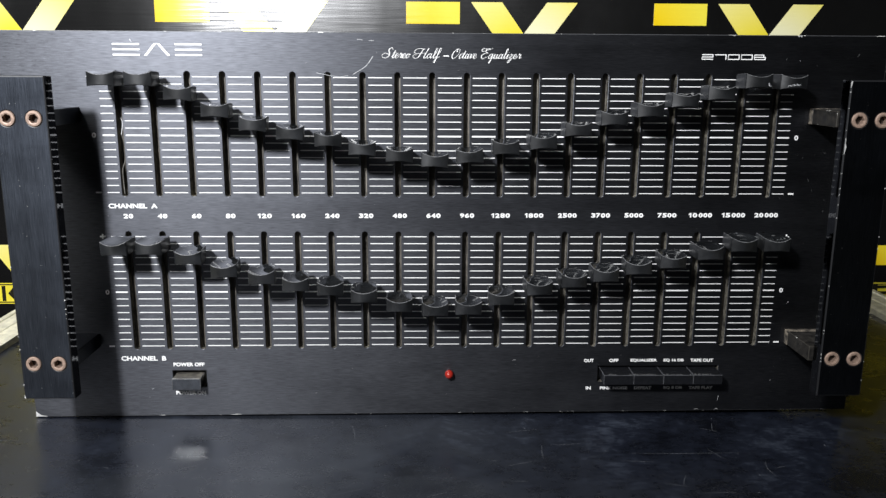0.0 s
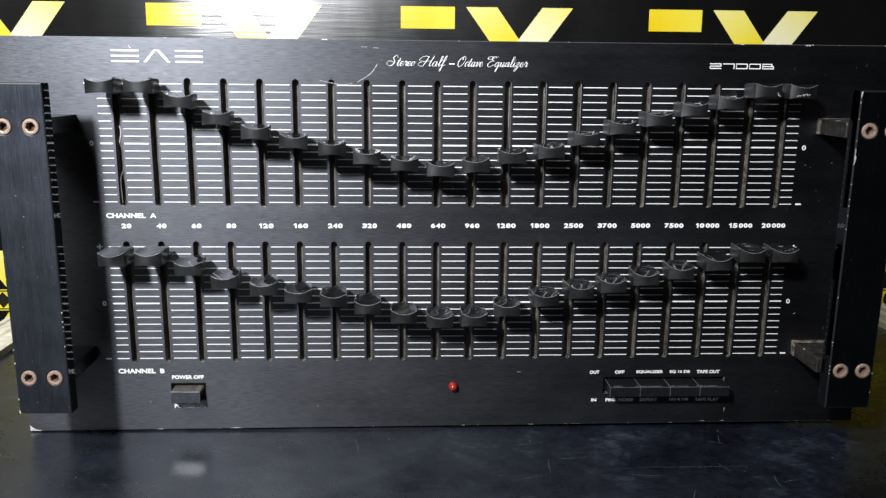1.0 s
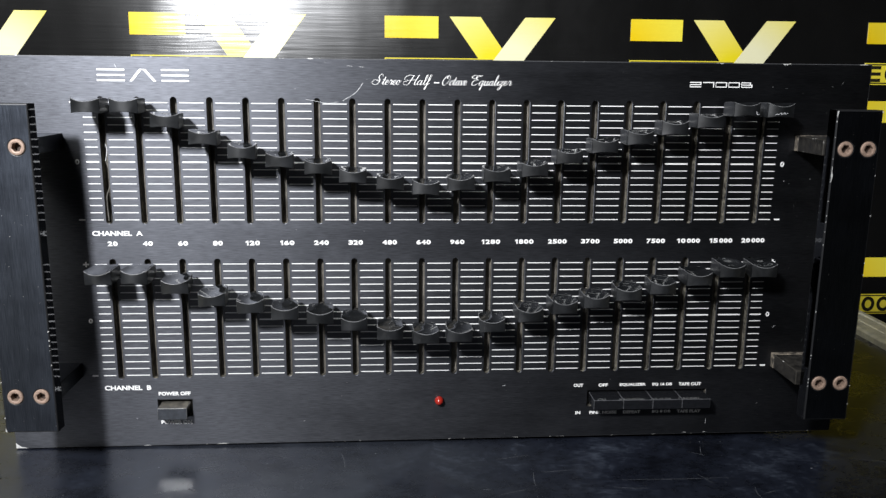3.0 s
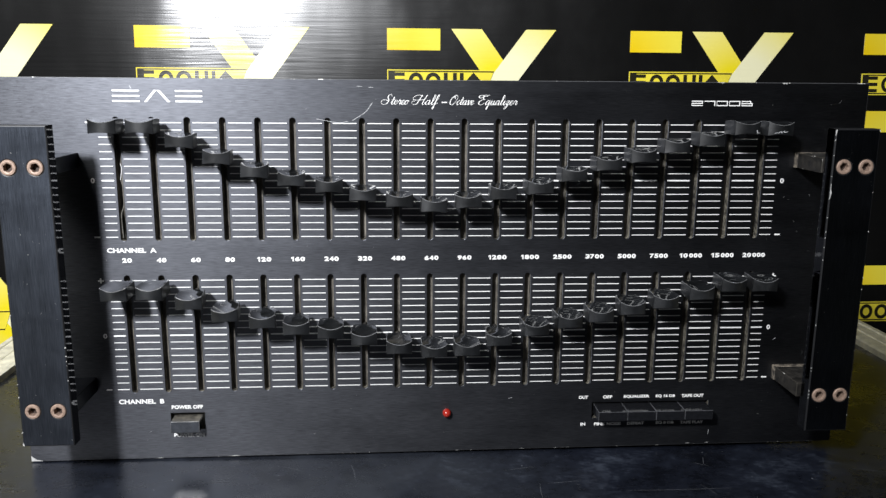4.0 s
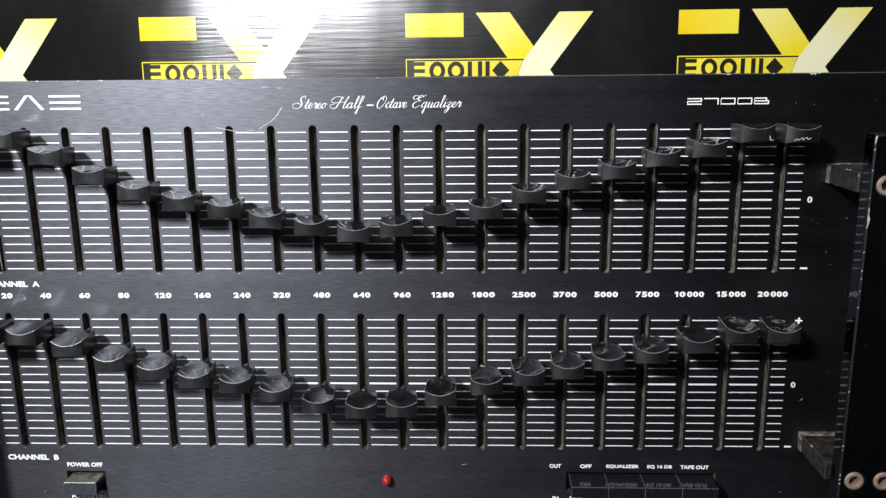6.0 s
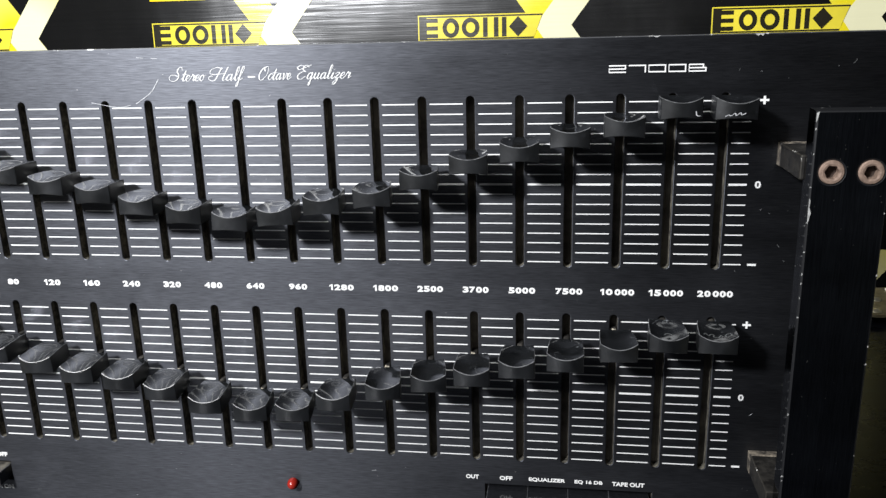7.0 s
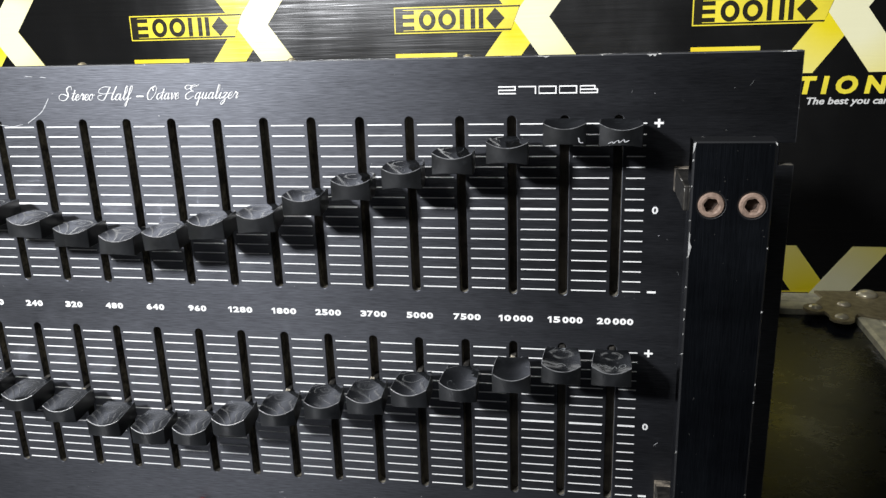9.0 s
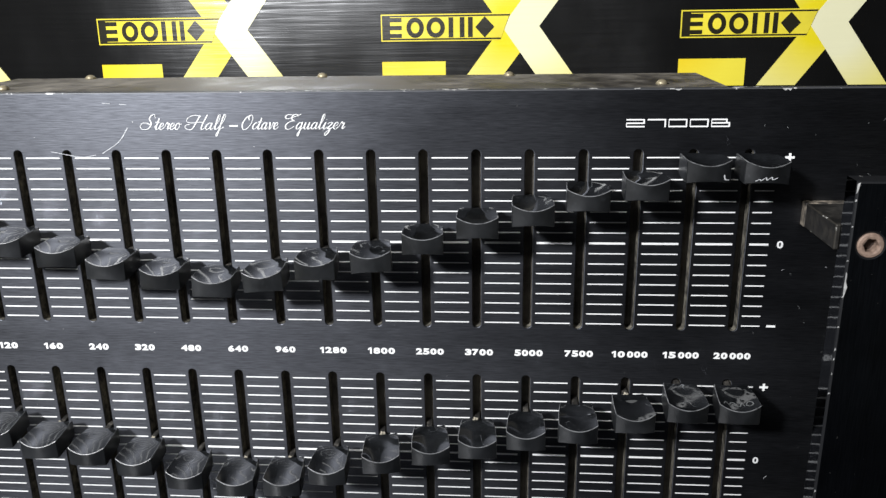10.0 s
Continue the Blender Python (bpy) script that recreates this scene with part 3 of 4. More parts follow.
THIN_LINE = mesh_from("scale_line", plates_bm([(0, 1, -0.0002, 0.0002)], -0.00012, 0), INK)
BOLD_LINE = mesh_from("scale_line", plates_bm([(0, 1, -0.00038, 0.00038)], -0.00012, 0), INK)
rest = []
for centre in (ROW_A, ROW_B):
    for col in range(21):
        a = slot_x(0) - 0.0097 if col == 0 else slot_x(col - 1) + 0.0030
        e = slot_x(19) + 0.0097 if col == 20 else slot_x(col) - 0.0030
        for k in range(-8, 9):
            h, z = (0.00038 if k == 0 else 0.0002), row_z(centre, k, (a + e) / 2)
            if col >= 12:
                ob = part("scale_line", BOLD_LINE if k == 0 else THIN_LINE, None, faceplate)
                ob.location, ob.scale = (a, 0, z), (e - a, 1, 1)
            else:
                rest.append((a, e, z - h, z + h))
tagged(on_plate("scale_marking", mesh_from("scale_marking", plates_bm(rest, -0.00012, 0.0), INK), "fine white printed scale lines"), kind="stuff")

NAMES = ("20", "40", "60", "80", "120", "160", "240", "320", "480", "640", "960", "1280", "1800", "2500", "3700", "5000", "7500", "10 000", "15 000", "20 000")
ONE = [(0.46, 0), (0.82, 0), (0.82, 1), (0.52, 1), (0.10, 0.80), (0.10, 0.56), (0.46, 0.72)]


def figures(s, x0, x1, z0, z1):
    """Broad bold figures of even width between x0 and x1; the one is narrower and has a flag."""
    wide = [0.80 if ch == "1" else 1.0 for ch in s]
    unit, at = (x1 - x0) / sum(wide), x0
    for ch, w in zip(s, wide):
        a, e = at + 0.05 * unit, at + (w - 0.05) * unit
        if ch == "1":
            me = mesh_from("digit", poly_bm([[(a + u * (e - a), z0 + v * (z1 - z0)) for u, v in ONE]], -0.00012, 0), INK)
        else:
            me = text_mesh("digit", ch, a, e, z0, z1, 0, INK, 0.045)
        on_plate("digit", me)
        at += w * unit


for i, s in enumerate(NAMES):
    x = slot_x(i) + 0.0008
    z0 = 0.1207 + 0.003 * x
    if " " in s:
        figures(s[:2], x - 0.0069, x - 0.0015, z0, z0 + 0.0026)
        figures(s[3:], x - 0.0010, x + 0.0070, z0, z0 + 0.0026)
    else:
        w = 0.00136 * len(s) + 0.0001
        figures(s, x - w, x + w, z0, z0 + 0.0026)

for words, x0, x1, z0, z1 in (
        ("CHANNEL  A", -0.1885, -0.1613, 0.1259, 0.1286), ("CHANNEL  B", -0.1885, -0.1625, 0.0356, 0.0384),
        ("POWER OFF", -0.1585, -0.1405, 0.0320, 0.0343), ("POWER ON", -0.1580, -0.1405, 0.0144, 0.0167),
        ("OUT", 0.0833, 0.0890, 0.0339, 0.0359), ("OFF", 0.0982, 0.1038, 0.0339, 0.0359), ("EQUALIZER", 0.1110, 0.1268, 0.0339, 0.0359),
        ("EQ 16 DB", 0.1308, 0.1428, 0.0339, 0.0359), ("TAPE OUT", 0.1468, 0.1605, 0.0339, 0.0359),
        ("IN", 0.0850, 0.0880, 0.0166, 0.0185), ("PINK NOISE", 0.0935, 0.1100, 0.0166, 0.0185), ("DEFEAT", 0.1140, 0.1245, 0.0166, 0.0185),
        ("EQ 8 DB", 0.1318, 0.1430, 0.0166, 0.0185), ("TAPE PLAY", 0.1470, 0.1615, 0.0166, 0.0185)):
    for me in glyphs(text_mesh("letter", words, x0, x1, z0, z1, 0, INK, 0.03)):
        on_plate("letter", me)
for centre in (ROW_A, ROW_B):
    for x in (-0.1932, 0.1972):
        up, dn, mid = row_z(centre, 8, x), row_z(centre, -8, x), row_z(centre, 0, x)
        on_plate("plus_sign", mesh_from("plus_sign", plates_bm([(x - 0.0016, x + 0.0016, up - 0.0004, up + 0.0004), (x - 0.0004, x + 0.0004, up - 0.0015, up + 0.0015)], -0.00012, 0), INK))
        on_plate("minus_sign", mesh_from("minus_sign", plates_bm([(x - 0.0016, x + 0.0016, dn - 0.0004, dn + 0.0004)], -0.00012, 0), INK))
        on_plate("zero_sign", text_mesh("zero_sign", "0", x - 0.0011, x + 0.0011, mid - 0.0014, mid + 0.0014, 0, INK, 0.03))

# title in pen strokes, letter by letter, unit: height of the small letters
PEN = {}
PEN["S"] = 1.75, [[(1.5, 1.75), (1.25, 2.3), (0.8, 2.05), (0.75, 1.55), (1.05, 1.1), (1.1, 0.55), (0.75, 0.08), (0.1, 0.05), (-0.3, 0.5), (-0.1, 1.0), (0.5, 1.0), (1.0, 0.75)]]
PEN["t"] = 0.6, [[(-0.1, 0.3), (0.2, 0.9), (0.32, 1.7), (0.15, 0.35), (0.3, 0.0), (0.62, 0.35)], [(-0.1, 1.12), (0.55, 1.12)]]
PEN["e"] = 0.68, [[(0.0, 0.4), (0.42, 0.55), (0.48, 0.9), (0.25, 1.0), (0.05, 0.6), (0.1, 0.15), (0.35, 0.0), (0.7, 0.38)]]
PEN["r"] = 0.78, [[(0.0, 0.35), (0.2, 0.95), (0.28, 1.1), (0.36, 0.85), (0.6, 0.9), (0.5, 0.4), (0.55, 0.05), (0.82, 0.38)]]
PEN["o"] = 0.85, [[(0.4, 1.0), (0.1, 0.75), (0.05, 0.25), (0.3, 0.0), (0.55, 0.3), (0.55, 0.75), (0.4, 1.0), (0.55, 0.8), (0.85, 0.85)]]
PEN["a"] = 0.95, [[(0.6, 0.85), (0.35, 1.0), (0.08, 0.6), (0.1, 0.1), (0.35, 0.05), (0.6, 0.6), (0.65, 1.0), (0.6, 0.3), (0.7, 0.0), (1.0, 0.38)]]
PEN["l"] = 0.55, [[(0.0, 0.35), (0.35, 1.2), (0.4, 2.1), (0.22, 2.1), (0.15, 1.0), (0.15, 0.2), (0.3, 0.0), (0.6, 0.38)]]
PEN["f"] = 0.6, [[(0.0, 0.35), (0.35, 1.2), (0.45, 2.1), (0.25, 2.15), (0.15, 1.0), (0.05, -0.9), (-0.12, -0.8), (0.1, -0.1), (0.55, 0.38)]]
PEN["c"] = 0.68, [[(0.58, 0.8), (0.4, 1.0), (0.12, 0.75), (0.05, 0.3), (0.3, 0.0), (0.7, 0.38)]]
PEN["v"] = 0.8, [[(0.0, 0.8), (0.15, 1.0), (0.25, 0.3), (0.3, 0.0), (0.55, 0.5), (0.6, 1.0), (0.85, 0.85)]]
PEN["q"] = 0.95, [[(0.6, 0.85), (0.35, 1.0), (0.08, 0.6), (0.1, 0.1), (0.35, 0.05), (0.6, 0.6), (0.65, 1.0), (0.55, -0.9), (0.38, -0.8), (0.6, -0.2), (1.0, 0.38)]]
PEN["u"] = 0.95, [[(0.0, 0.5), (0.15, 1.0), (0.1, 0.3), (0.25, 0.0), (0.5, 0.3), (0.62, 1.0), (0.58, 0.2), (0.7, 0.0), (1.0, 0.38)]]
PEN["i"] = 0.52, [[(0.0, 0.38), (0.2, 1.0), (0.12, 0.2), (0.28, 0.0), (0.55, 0.38)], [(0.2, 1.42), (0.25, 1.5)]]
PEN["z"] = 0.8, [[(0.0, 0.75), (0.3, 1.0), (0.55, 0.85), (0.1, 0.1), (0.4, 0.1), (0.42, -0.4), (0.1, -0.95), (-0.02, -0.6), (0.5, 0.05), (0.85, 0.38)]]
PEN["H"] = 1.85, [[(0.95, 2.1), (0.7, 1.0), (0.45, 0.1), (0.05, 0.0), (-0.35, 0.25), (-0.35, 0.7), (0.1, 0.75)], [(1.75, 2.2), (1.5, 1.0), (1.42, 0.2), (1.6, 0.0), (1.85, 0.35)],
                  [(1.5, 1.12), (1.0, 1.1), (0.1, 1.0), (-0.4, 1.3), (-0.2, 1.9), (0.4, 2.15), (1.1, 1.95)]]
PEN["O"] = 1.55, [[(0.95, 2.15), (0.35, 1.8), (0.0, 0.9), (0.2, 0.1), (0.65, 0.0), (1.15, 0.7), (1.3, 1.6), (1.0, 2.15), (0.65, 1.8), (0.85, 1.4)]]
PEN["E"] = 1.4, [[(1.3, 1.85), (1.1, 2.2), (0.65, 2.1), (0.55, 1.6), (0.9, 1.25), (1.05, 1.25), (0.5, 1.15), (0.05, 0.7), (0.15, 0.12), (0.6, 0.0), (1.15, 0.45)],
                  [(0.65, 2.1), (0.0, 2.2), (-0.3, 1.85), (0.05, 1.55), (0.9, 1.9), (1.6, 2.25)]]
BASE, UNIT, SLANT = 0.2089, 0.0024, 0.45
for word, x0, x1 in (("Stereo", -0.0342, -0.0196), ("Half", -0.0168, -0.0035), ("Octave", 0.0030, 0.0165), ("Equalizer", 0.0190, 0.0408)):
    full = sum(PEN[ch][0] for ch in word)
    k, at = (x1 - x0) / full, 0.0
    for ch in word:
        lines = [[(x0 + (at + px) * k + SLANT * pz * UNIT * 0.8, BASE + pz * UNIT) for px, pz in line] for line in PEN[ch][1]]
        on_plate("script_letter", mesh_from("script_letter", ribbon_bm(lines, -0.00012, 0.00040, 0.00016), INK))
        at += PEN[ch][0]
on_plate("dash", mesh_from("dash", plates_bm([(-0.0012, 0.0018, 0.2099, 0.2104)], -0.00012, 0), INK))

# scuffs on the plate
for line in ([(-0.0395, 0.2097), (-0.0435, 0.2045), (-0.0504, 0.2001)], [(-0.0530, 0.1995), (-0.0590, 0.1988), (-0.0703, 0.2008)], [(-0.0480, 0.2186), (-0.0450, 0.2184)],
             [(-0.0415, 0.2182), (-0.0390, 0.2180)], [(0.0405, 0.0352), (0.0425, 0.0355)], [(-0.1700, 0.2180), (-0.1690, 0.2165)], [(0.1650, 0.0095), (0.1652, 0.0125)],
             [(-0.0760, 0.0150), (-0.0752, 0.0152)], [(-0.1720, 0.0180), (-0.1712, 0.0183)], [(0.2010, 0.0700), (0.2022, 0.0712)]):
    on_plate("scuff", mesh_from("scuff", ribbon_bm([line], -0.00010, 0.00035, 0.00018), SCUFF))


# specks of dust and wear on the plate
speck_rng = random.Random(21)
for k in range(80):
    x = speck_rng.uniform(-0.235, 0.235) if k < 45 else speck_rng.uniform(0.190, 0.240)
    z = speck_rng.uniform(0.006, 0.218)
    if abs(x) < 0.19 and (0.04 < z < 0.113 or 0.118 < z < 0.204):
        continue
    a, n = speck_rng.uniform(0, 3.1), speck_rng.uniform(0.0002, 0.0009) if k % 6 else speck_rng.uniform(0.001, 0.0025)
    line = [(x, z), (x + n / 2 * math.cos(a) + 0.1 * n, z + n / 2 * math.sin(a)), (x + n * math.cos(a), z + n * math.sin(a))]
    on_plate("speck", mesh_from("speck", ribbon_bm([line], -0.00010, 0.00022, 0.00012), SCUFF if k % 7 == 0 else SMUDGE))


def strokes(x0, x1, z0, z1, cells, w):
    """Square-cut strokes: each cell is a list of (u0, v0, u1, v1) in its own unit box."""
    rects, n = [], len(cells)
    for i, cell in enumerate(cells):
        a = x0 + (x1 - x0) * i / n
        cw = (x1 - x0) / n * 0.84
        for u0, v0, u1, v1 in cell:
            xa, xb = a + cw * min(u0, u1), a + cw * max(u0, u1)
            za, zb = z0 + (z1 - z0) * min(v0, v1), z0 + (z1 - z0) * max(v0, v1)
            rects.append((max(xa - w / 2, a), xb + w / 2, za - w / 2, zb + w / 2))
    return plates_bm(rects, -0.00012, 0)


two = [(0, 1, 1, 1), (1, 0.5, 1, 1), (0, 0.5, 1, 0.5), (0, 0, 0, 0.5), (0, 0, 1, 0)]
seven = [(0, 1, 1, 1), (1, 0, 1, 1)]
nought = [(0, 0, 1, 0), (0, 1, 1, 1), (0, 0, 0, 1), (1, 0, 1, 1)]
bee = [(0, 0, 1, 0), (0, 1, 0.85, 1), (0, 0, 0, 1), (1, 0, 1, 0.5), (0.85, 0.5, 0.85, 1), (0, 0.5, 1, 0.5)]
for i, cell in enumerate((two, seven, nought, nought, bee)):
    on_plate("digit", mesh_from("digit", strokes(0.1405 + 0.00725 * i, 0.14775 + 0.00725 * i, 0.2093, 0.2117, (cell,), 0.00044), INK), "white square-cut figure")
bars3 = [(0, 1, 1, 1), (0, 0.5, 1, 0.5), (0, 0, 1, 0)]
wedge = [[(-0.1627, 0.2094), (-0.1612, 0.2094), (-0.1557, 0.2158), (-0.1572, 0.2158)], [(-0.1487, 0.2094), (-0.1502, 0.2094), (-0.1557, 0.2158), (-0.1542, 0.2158)]]
on_plate("maker_mark", mesh_from("maker_mark", poly_bm(wedge, -0.00012, 0), INK), "white wedge of the maker's mark")
for i, cell in ((0, bars3), (2, bars3)):
    on_plate("maker_mark", mesh_from("maker_mark", strokes(-0.1794 + 0.0167 * i, -0.1627 + 0.0167 * i, 0.2098, 0.2154, (cell,), 0.0008), INK), "white barred maker's mark")

# chassis behind the plate
chassis = part("chassis_cover", box_bm(-0.212, 0.212, THICK, 0.215, 0.004, 0.2075, 0.0015), COVER, eq, "dusty dark steel cover")
for x, y in ((-0.160, 0.208), (-0.0134, 0.208), (0.180, 0.153), (-0.181, 0.150), (0.1, 0.205)):
    bm = bmesh.new()
    bmesh.ops.create_uvsphere(bm, u_segments=12, v_segments=8, radius=0.0032)
    for v in bm.verts:
        v.co.z = max(v.co.z, 0) * 0.8
    bmesh.ops.translate(bm, verts=bm.verts[:], vec=(x, y, 0.2075))
    part("cover_screw", bm, STEEL, chassis, smooth=True)
for x in (-0.18, 0.18):
    for y in (0.02, 0.19):
        part("foot", box_bm(x - 0.012, x + 0.012, y - 0.010, y + 0.010, 0.0, 0.0042, 0.001), RUBBER, chassis)
part("slot_lining", box_bm(-0.205, 0.205, THICK + 0.0002, THICK + 0.0012, 0.012, 0.205), INSIDE, eq)


# frayed edge of the felt strip behind each slot, and a strand torn loose in the first one
fray = random.Random(8)
FRAYS = []
for k in range(5):
    line = [(fray.uniform(-0.0003, 0.0003), 0.0672 * j / 12) for j in range(13)]
    FRAYS.append(mesh_from("felt_edge", ribbon_bm([line], 0.0, 0.00022, 0.00016), FELT))
for centre in (ROW_A, ROW_B):
    for i in range(20):
        ob = on_plate("felt_edge", FRAYS[(i * 3 + (centre == ROW_B)) % 5])
        ob.location = (slot_x(i) + 0.0004, THICK - 0.0006, row_z(centre, -8, slot_x(i)) - 0.0018)
strand = [(0.0004, 0.1760), (0.0011, 0.1730), (0.0, 0.1670), (0.0011, 0.1616), (0.0009, 0.1530), (-0.0010, 0.1466), (-0.0007, 0.1340)]
on_plate("torn_strand", mesh_from("torn_strand", ribbon_bm([[(slot_x(0) + x, z) for x, z in strand[:3]]], 0.0012, 0.00032, 0.0002), SCUFF), "pale strand torn loose from the felt")
on_plate("felt_edge", mesh_from("felt_edge", ribbon_bm([[(slot_x(0) + x, z) for x, z in strand[2:]]], 0.0016, 0.0005, 0.0003), FELT))


# sliders
KNOB_HW, KNOB_BACK, KNOB_FRONT = 0.0072, -0.0060, -0.0214


def knob_top(u, v):
    """Height of the scooped top; u runs across, v from the back to the front."""
    fall = min(1.0, v / 0.4)
    return 0.0037 - (1 - v) ** 3 * 0.0007 * (0.4 + u ** 4) - (1 - u * u) * (0.0004 + 0.0014 * fall * fall * (3 - 2 * fall))


def knob_bm():
    """Slider cap: scooped above and below, front bulging slightly."""
    bm = bmesh.new()
    nx, ny = 12, 9

    def point(i, j, top):
        u = -1 + 2 * i / nx
        v = j / ny
        x = KNOB_HW * u * (1 - 0.17 * (1 - v) ** 2)
        y = KNOB_BACK + (KNOB_FRONT - KNOB_BACK) * v - 0.0020 * (1 - u * u) * v + 0.0012 * (1 - v) * u ** 4
        z = knob_top(u, v) if top else -0.0042 + 0.0009 * (1 - u * u) * v
        return (x, y, z)
    grid = {}
    for top in (0, 1):
        for i in range(nx + 1):
            for j in range(ny + 1):
                grid[i, j, top] = bm.verts.new(point(i, j, top))
    for i in range(nx):
        for j in range(ny):
            bm.faces.new([grid[q] for q in ((i, j, 1), (i, j + 1, 1), (i + 1, j + 1, 1), (i + 1, j, 1))])
            bm.faces.new([grid[q] for q in ((i, j, 0), (i + 1, j, 0), (i + 1, j + 1, 0), (i, j + 1, 0))])
        bm.faces.new([grid[q] for q in ((i, 0, 1), (i + 1, 0, 1), (i + 1, 0, 0), (i, 0, 0))])
        bm.faces.new([grid[q] for q in ((i, ny, 1), (i, ny, 0), (i + 1, ny, 0), (i + 1, ny, 1))])
    for j in range(ny):
        bm.faces.new([grid[q] for q in ((0, j, 1), (0, j, 0), (0, j + 1, 0), (0, j + 1, 1))])
        bm.faces.new([grid[q] for q in ((nx, j, 1), (nx, j + 1, 1), (nx, j + 1, 0), (nx, j, 0))])
    bmesh.ops.recalc_face_normals(bm, faces=bm.faces[:])
    sharp = [e for e in bm.edges if e.calc_face_angle(0) > 0.9]
    bm.normal_update()
    made = bmesh.ops.bevel(bm, geom=sharp, offset=0.00022, segments=1, affect="EDGES", profile=0.5)
    bm.normal_update()
    # upward bevels get the paler material as a painted edge highlight
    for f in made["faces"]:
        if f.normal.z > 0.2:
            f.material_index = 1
    return bm


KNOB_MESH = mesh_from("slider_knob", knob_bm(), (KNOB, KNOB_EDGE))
for f in KNOB_MESH.polygons:
    f.use_smooth = True
KNOB_MESH.set_sharp_from_angle(angle=radians(24))
STEM_MESH = mesh_from("stem", box_bm(-0.0011, 0.0011, -0.0075, 0.0045, -0.0030, 0.0008, 0.0003), STEM)
bm = bmesh.new()
bmesh.ops.create_icosphere(bm, subdivisions=2, radius=0.0009)
lump = random.Random(3)
for v in bm.verts:
    v.co *= lump.uniform(0.55, 1.25)
LINT_MESH = mesh_from("dust_tuft", bm, LINT)
KNOBS_A = (0.1978, 0.1980, 0.1906, 0.1816, 0.1750, 0.1705, 0.1668, 0.1622, 0.1585, 0.1559,
           0.1585, 0.1631, 0.1660, 0.1724, 0.1784, 0.1833, 0.1881, 0.1920, 0.1981, 0.1980)
KNOBS_B = (0.1084, 0.1085, 0.1033, 0.0962, 0.0922, 0.0881, 0.0856, 0.0818, 0.0764, 0.0736,
           0.0745, 0.0800, 0.0861, 0.0901, 0.0935, 0.0978, 0.1013, 0.1058, 0.1108, 0.1106)
# how far each cap is twisted on its stem, and how far it sags to one side
TWIST_A = (-1.0, -1.0, 1.5, 0.7, 1.8, 2.6, 5.0, 2.0, 3.8, 3.3,
           2.2, 2.4, 5.2, 3.3, 3.0, 2.6, 0.4, 0.5, 1.3, 0.0)
TWIST_B = (-2.8, -3.2, 1.6, 1.5, 4.9, 2.9, 2.8, 1.1, 2.6, 4.9,
           3.6, 0.6, 6.5, 6.4, 2.2, -0.9, -1.0, 2.6, 0.6, -2.0)
SAG_A = (1.0, 1.0, 2.5, 2.0, 2.5, 2.5, 0.5, 2.5, 1.5, 2.5, -3.0, -0.5, -2.0, 0.5, 0.0, -0.5, 0.5, 1.0, 0.0, 1.0)
rng = random.Random(5)
for row, twist in ((KNOBS_A, TWIST_A), (KNOBS_B, TWIST_B)):
    for i, z in enumerate(row):
        ob = part("slider_knob", KNOB_MESH, None, eq, "black plastic slider knob with a scooped dusty top")
        droop = rng.uniform(1.4, 2.6) if row is KNOBS_B else rng.uniform(-0.5, 1.1)
        sag = rng.uniform(-1.5, 1.5) if row is KNOBS_B else SAG_A[i]
        ob.matrix_basis = pose(slot_x(i), 0, z, droop, sag, twist[i])
        part("stem", STEM_MESH, None, ob)
        if rng.random() < (0.6 if row is KNOBS_B else 0.1):
            tuft = part("dust_tuft", LINT_MESH, None, ob, "pale tuft of dust caught behind the knob")
            k = rng.uniform(0.5, 1.15)
            tuft.location, tuft.scale = (rng.uniform(-0.0008, 0.0008), -0.0030, 0.0007 + 0.0004 * k), (k, k, k * rng.uniform(0.8, 1.6))
        if row is KNOBS_B and i in (18, 19):
            loops = [[(-0.0015, -0.0205), (-0.0008, -0.0190), (0.0006, -0.0188), (0.0016, -0.0204)]]
            if i == 19:
                loops = [[(-0.0052, -0.0206), (-0.0044, -0.0190), (-0.0034, -0.0206), (-0.0024, -0.0188), (-0.0012, -0.0192), (-0.0016, -0.0208), (0.0002, -0.0212), (0.0012, -0.0192), (0.0020, -0.0210)],
                         [(0.0026, -0.0208), (0.0032, -0.0188), (0.0046, -0.0186), (0.0050, -0.0204), (0.0036, -0.0212), (0.0028, -0.0204)]]
            mark = ribbon_bm([[(x, y + 0.0014) for x, y in loop] for loop in loops], 0.0, 0.0004, 0.0003, True)
            for v in mark.verts:
                u, w = v.co.x / KNOB_HW, (KNOB_BACK - v.co.y) / (KNOB_BACK - KNOB_FRONT + 0.0020 * (1 - (v.co.x / KNOB_HW) ** 2))
                v.co.z = knob_top(u, w) + 0.00014
            part("scuff", mark, SMUDGE, ob)
        if row is KNOBS_A and i in (18, 19):
            zig = [(-0.0042, -0.0026), (-0.0030, -0.0020), (-0.0024, -0.0024), (-0.0010, -0.0014), (-0.0006, -0.0022), (0.0008, -0.0012), (0.0012, -0.0020), (0.0026, -0.0014)]
            zig = zig if i == 19 else [(0.0040, -0.0028), (0.0046, -0.0012), (0.0050, -0.0026), (0.0062, -0.0028)]
            part("scuff", ribbon_bm([zig], KNOB_FRONT - (0.0022 if i == 19 else 0.0012), 0.0004, 0.0002), SCUFF, ob)

# power switch, push buttons, indicator
def button_bm(*dims):
    bm = box_bm(*dims, 0.0003, 1, True)
    for f in bm.faces:
        if f.normal.z > 0.95:
            f.material_index = 2
    return bm


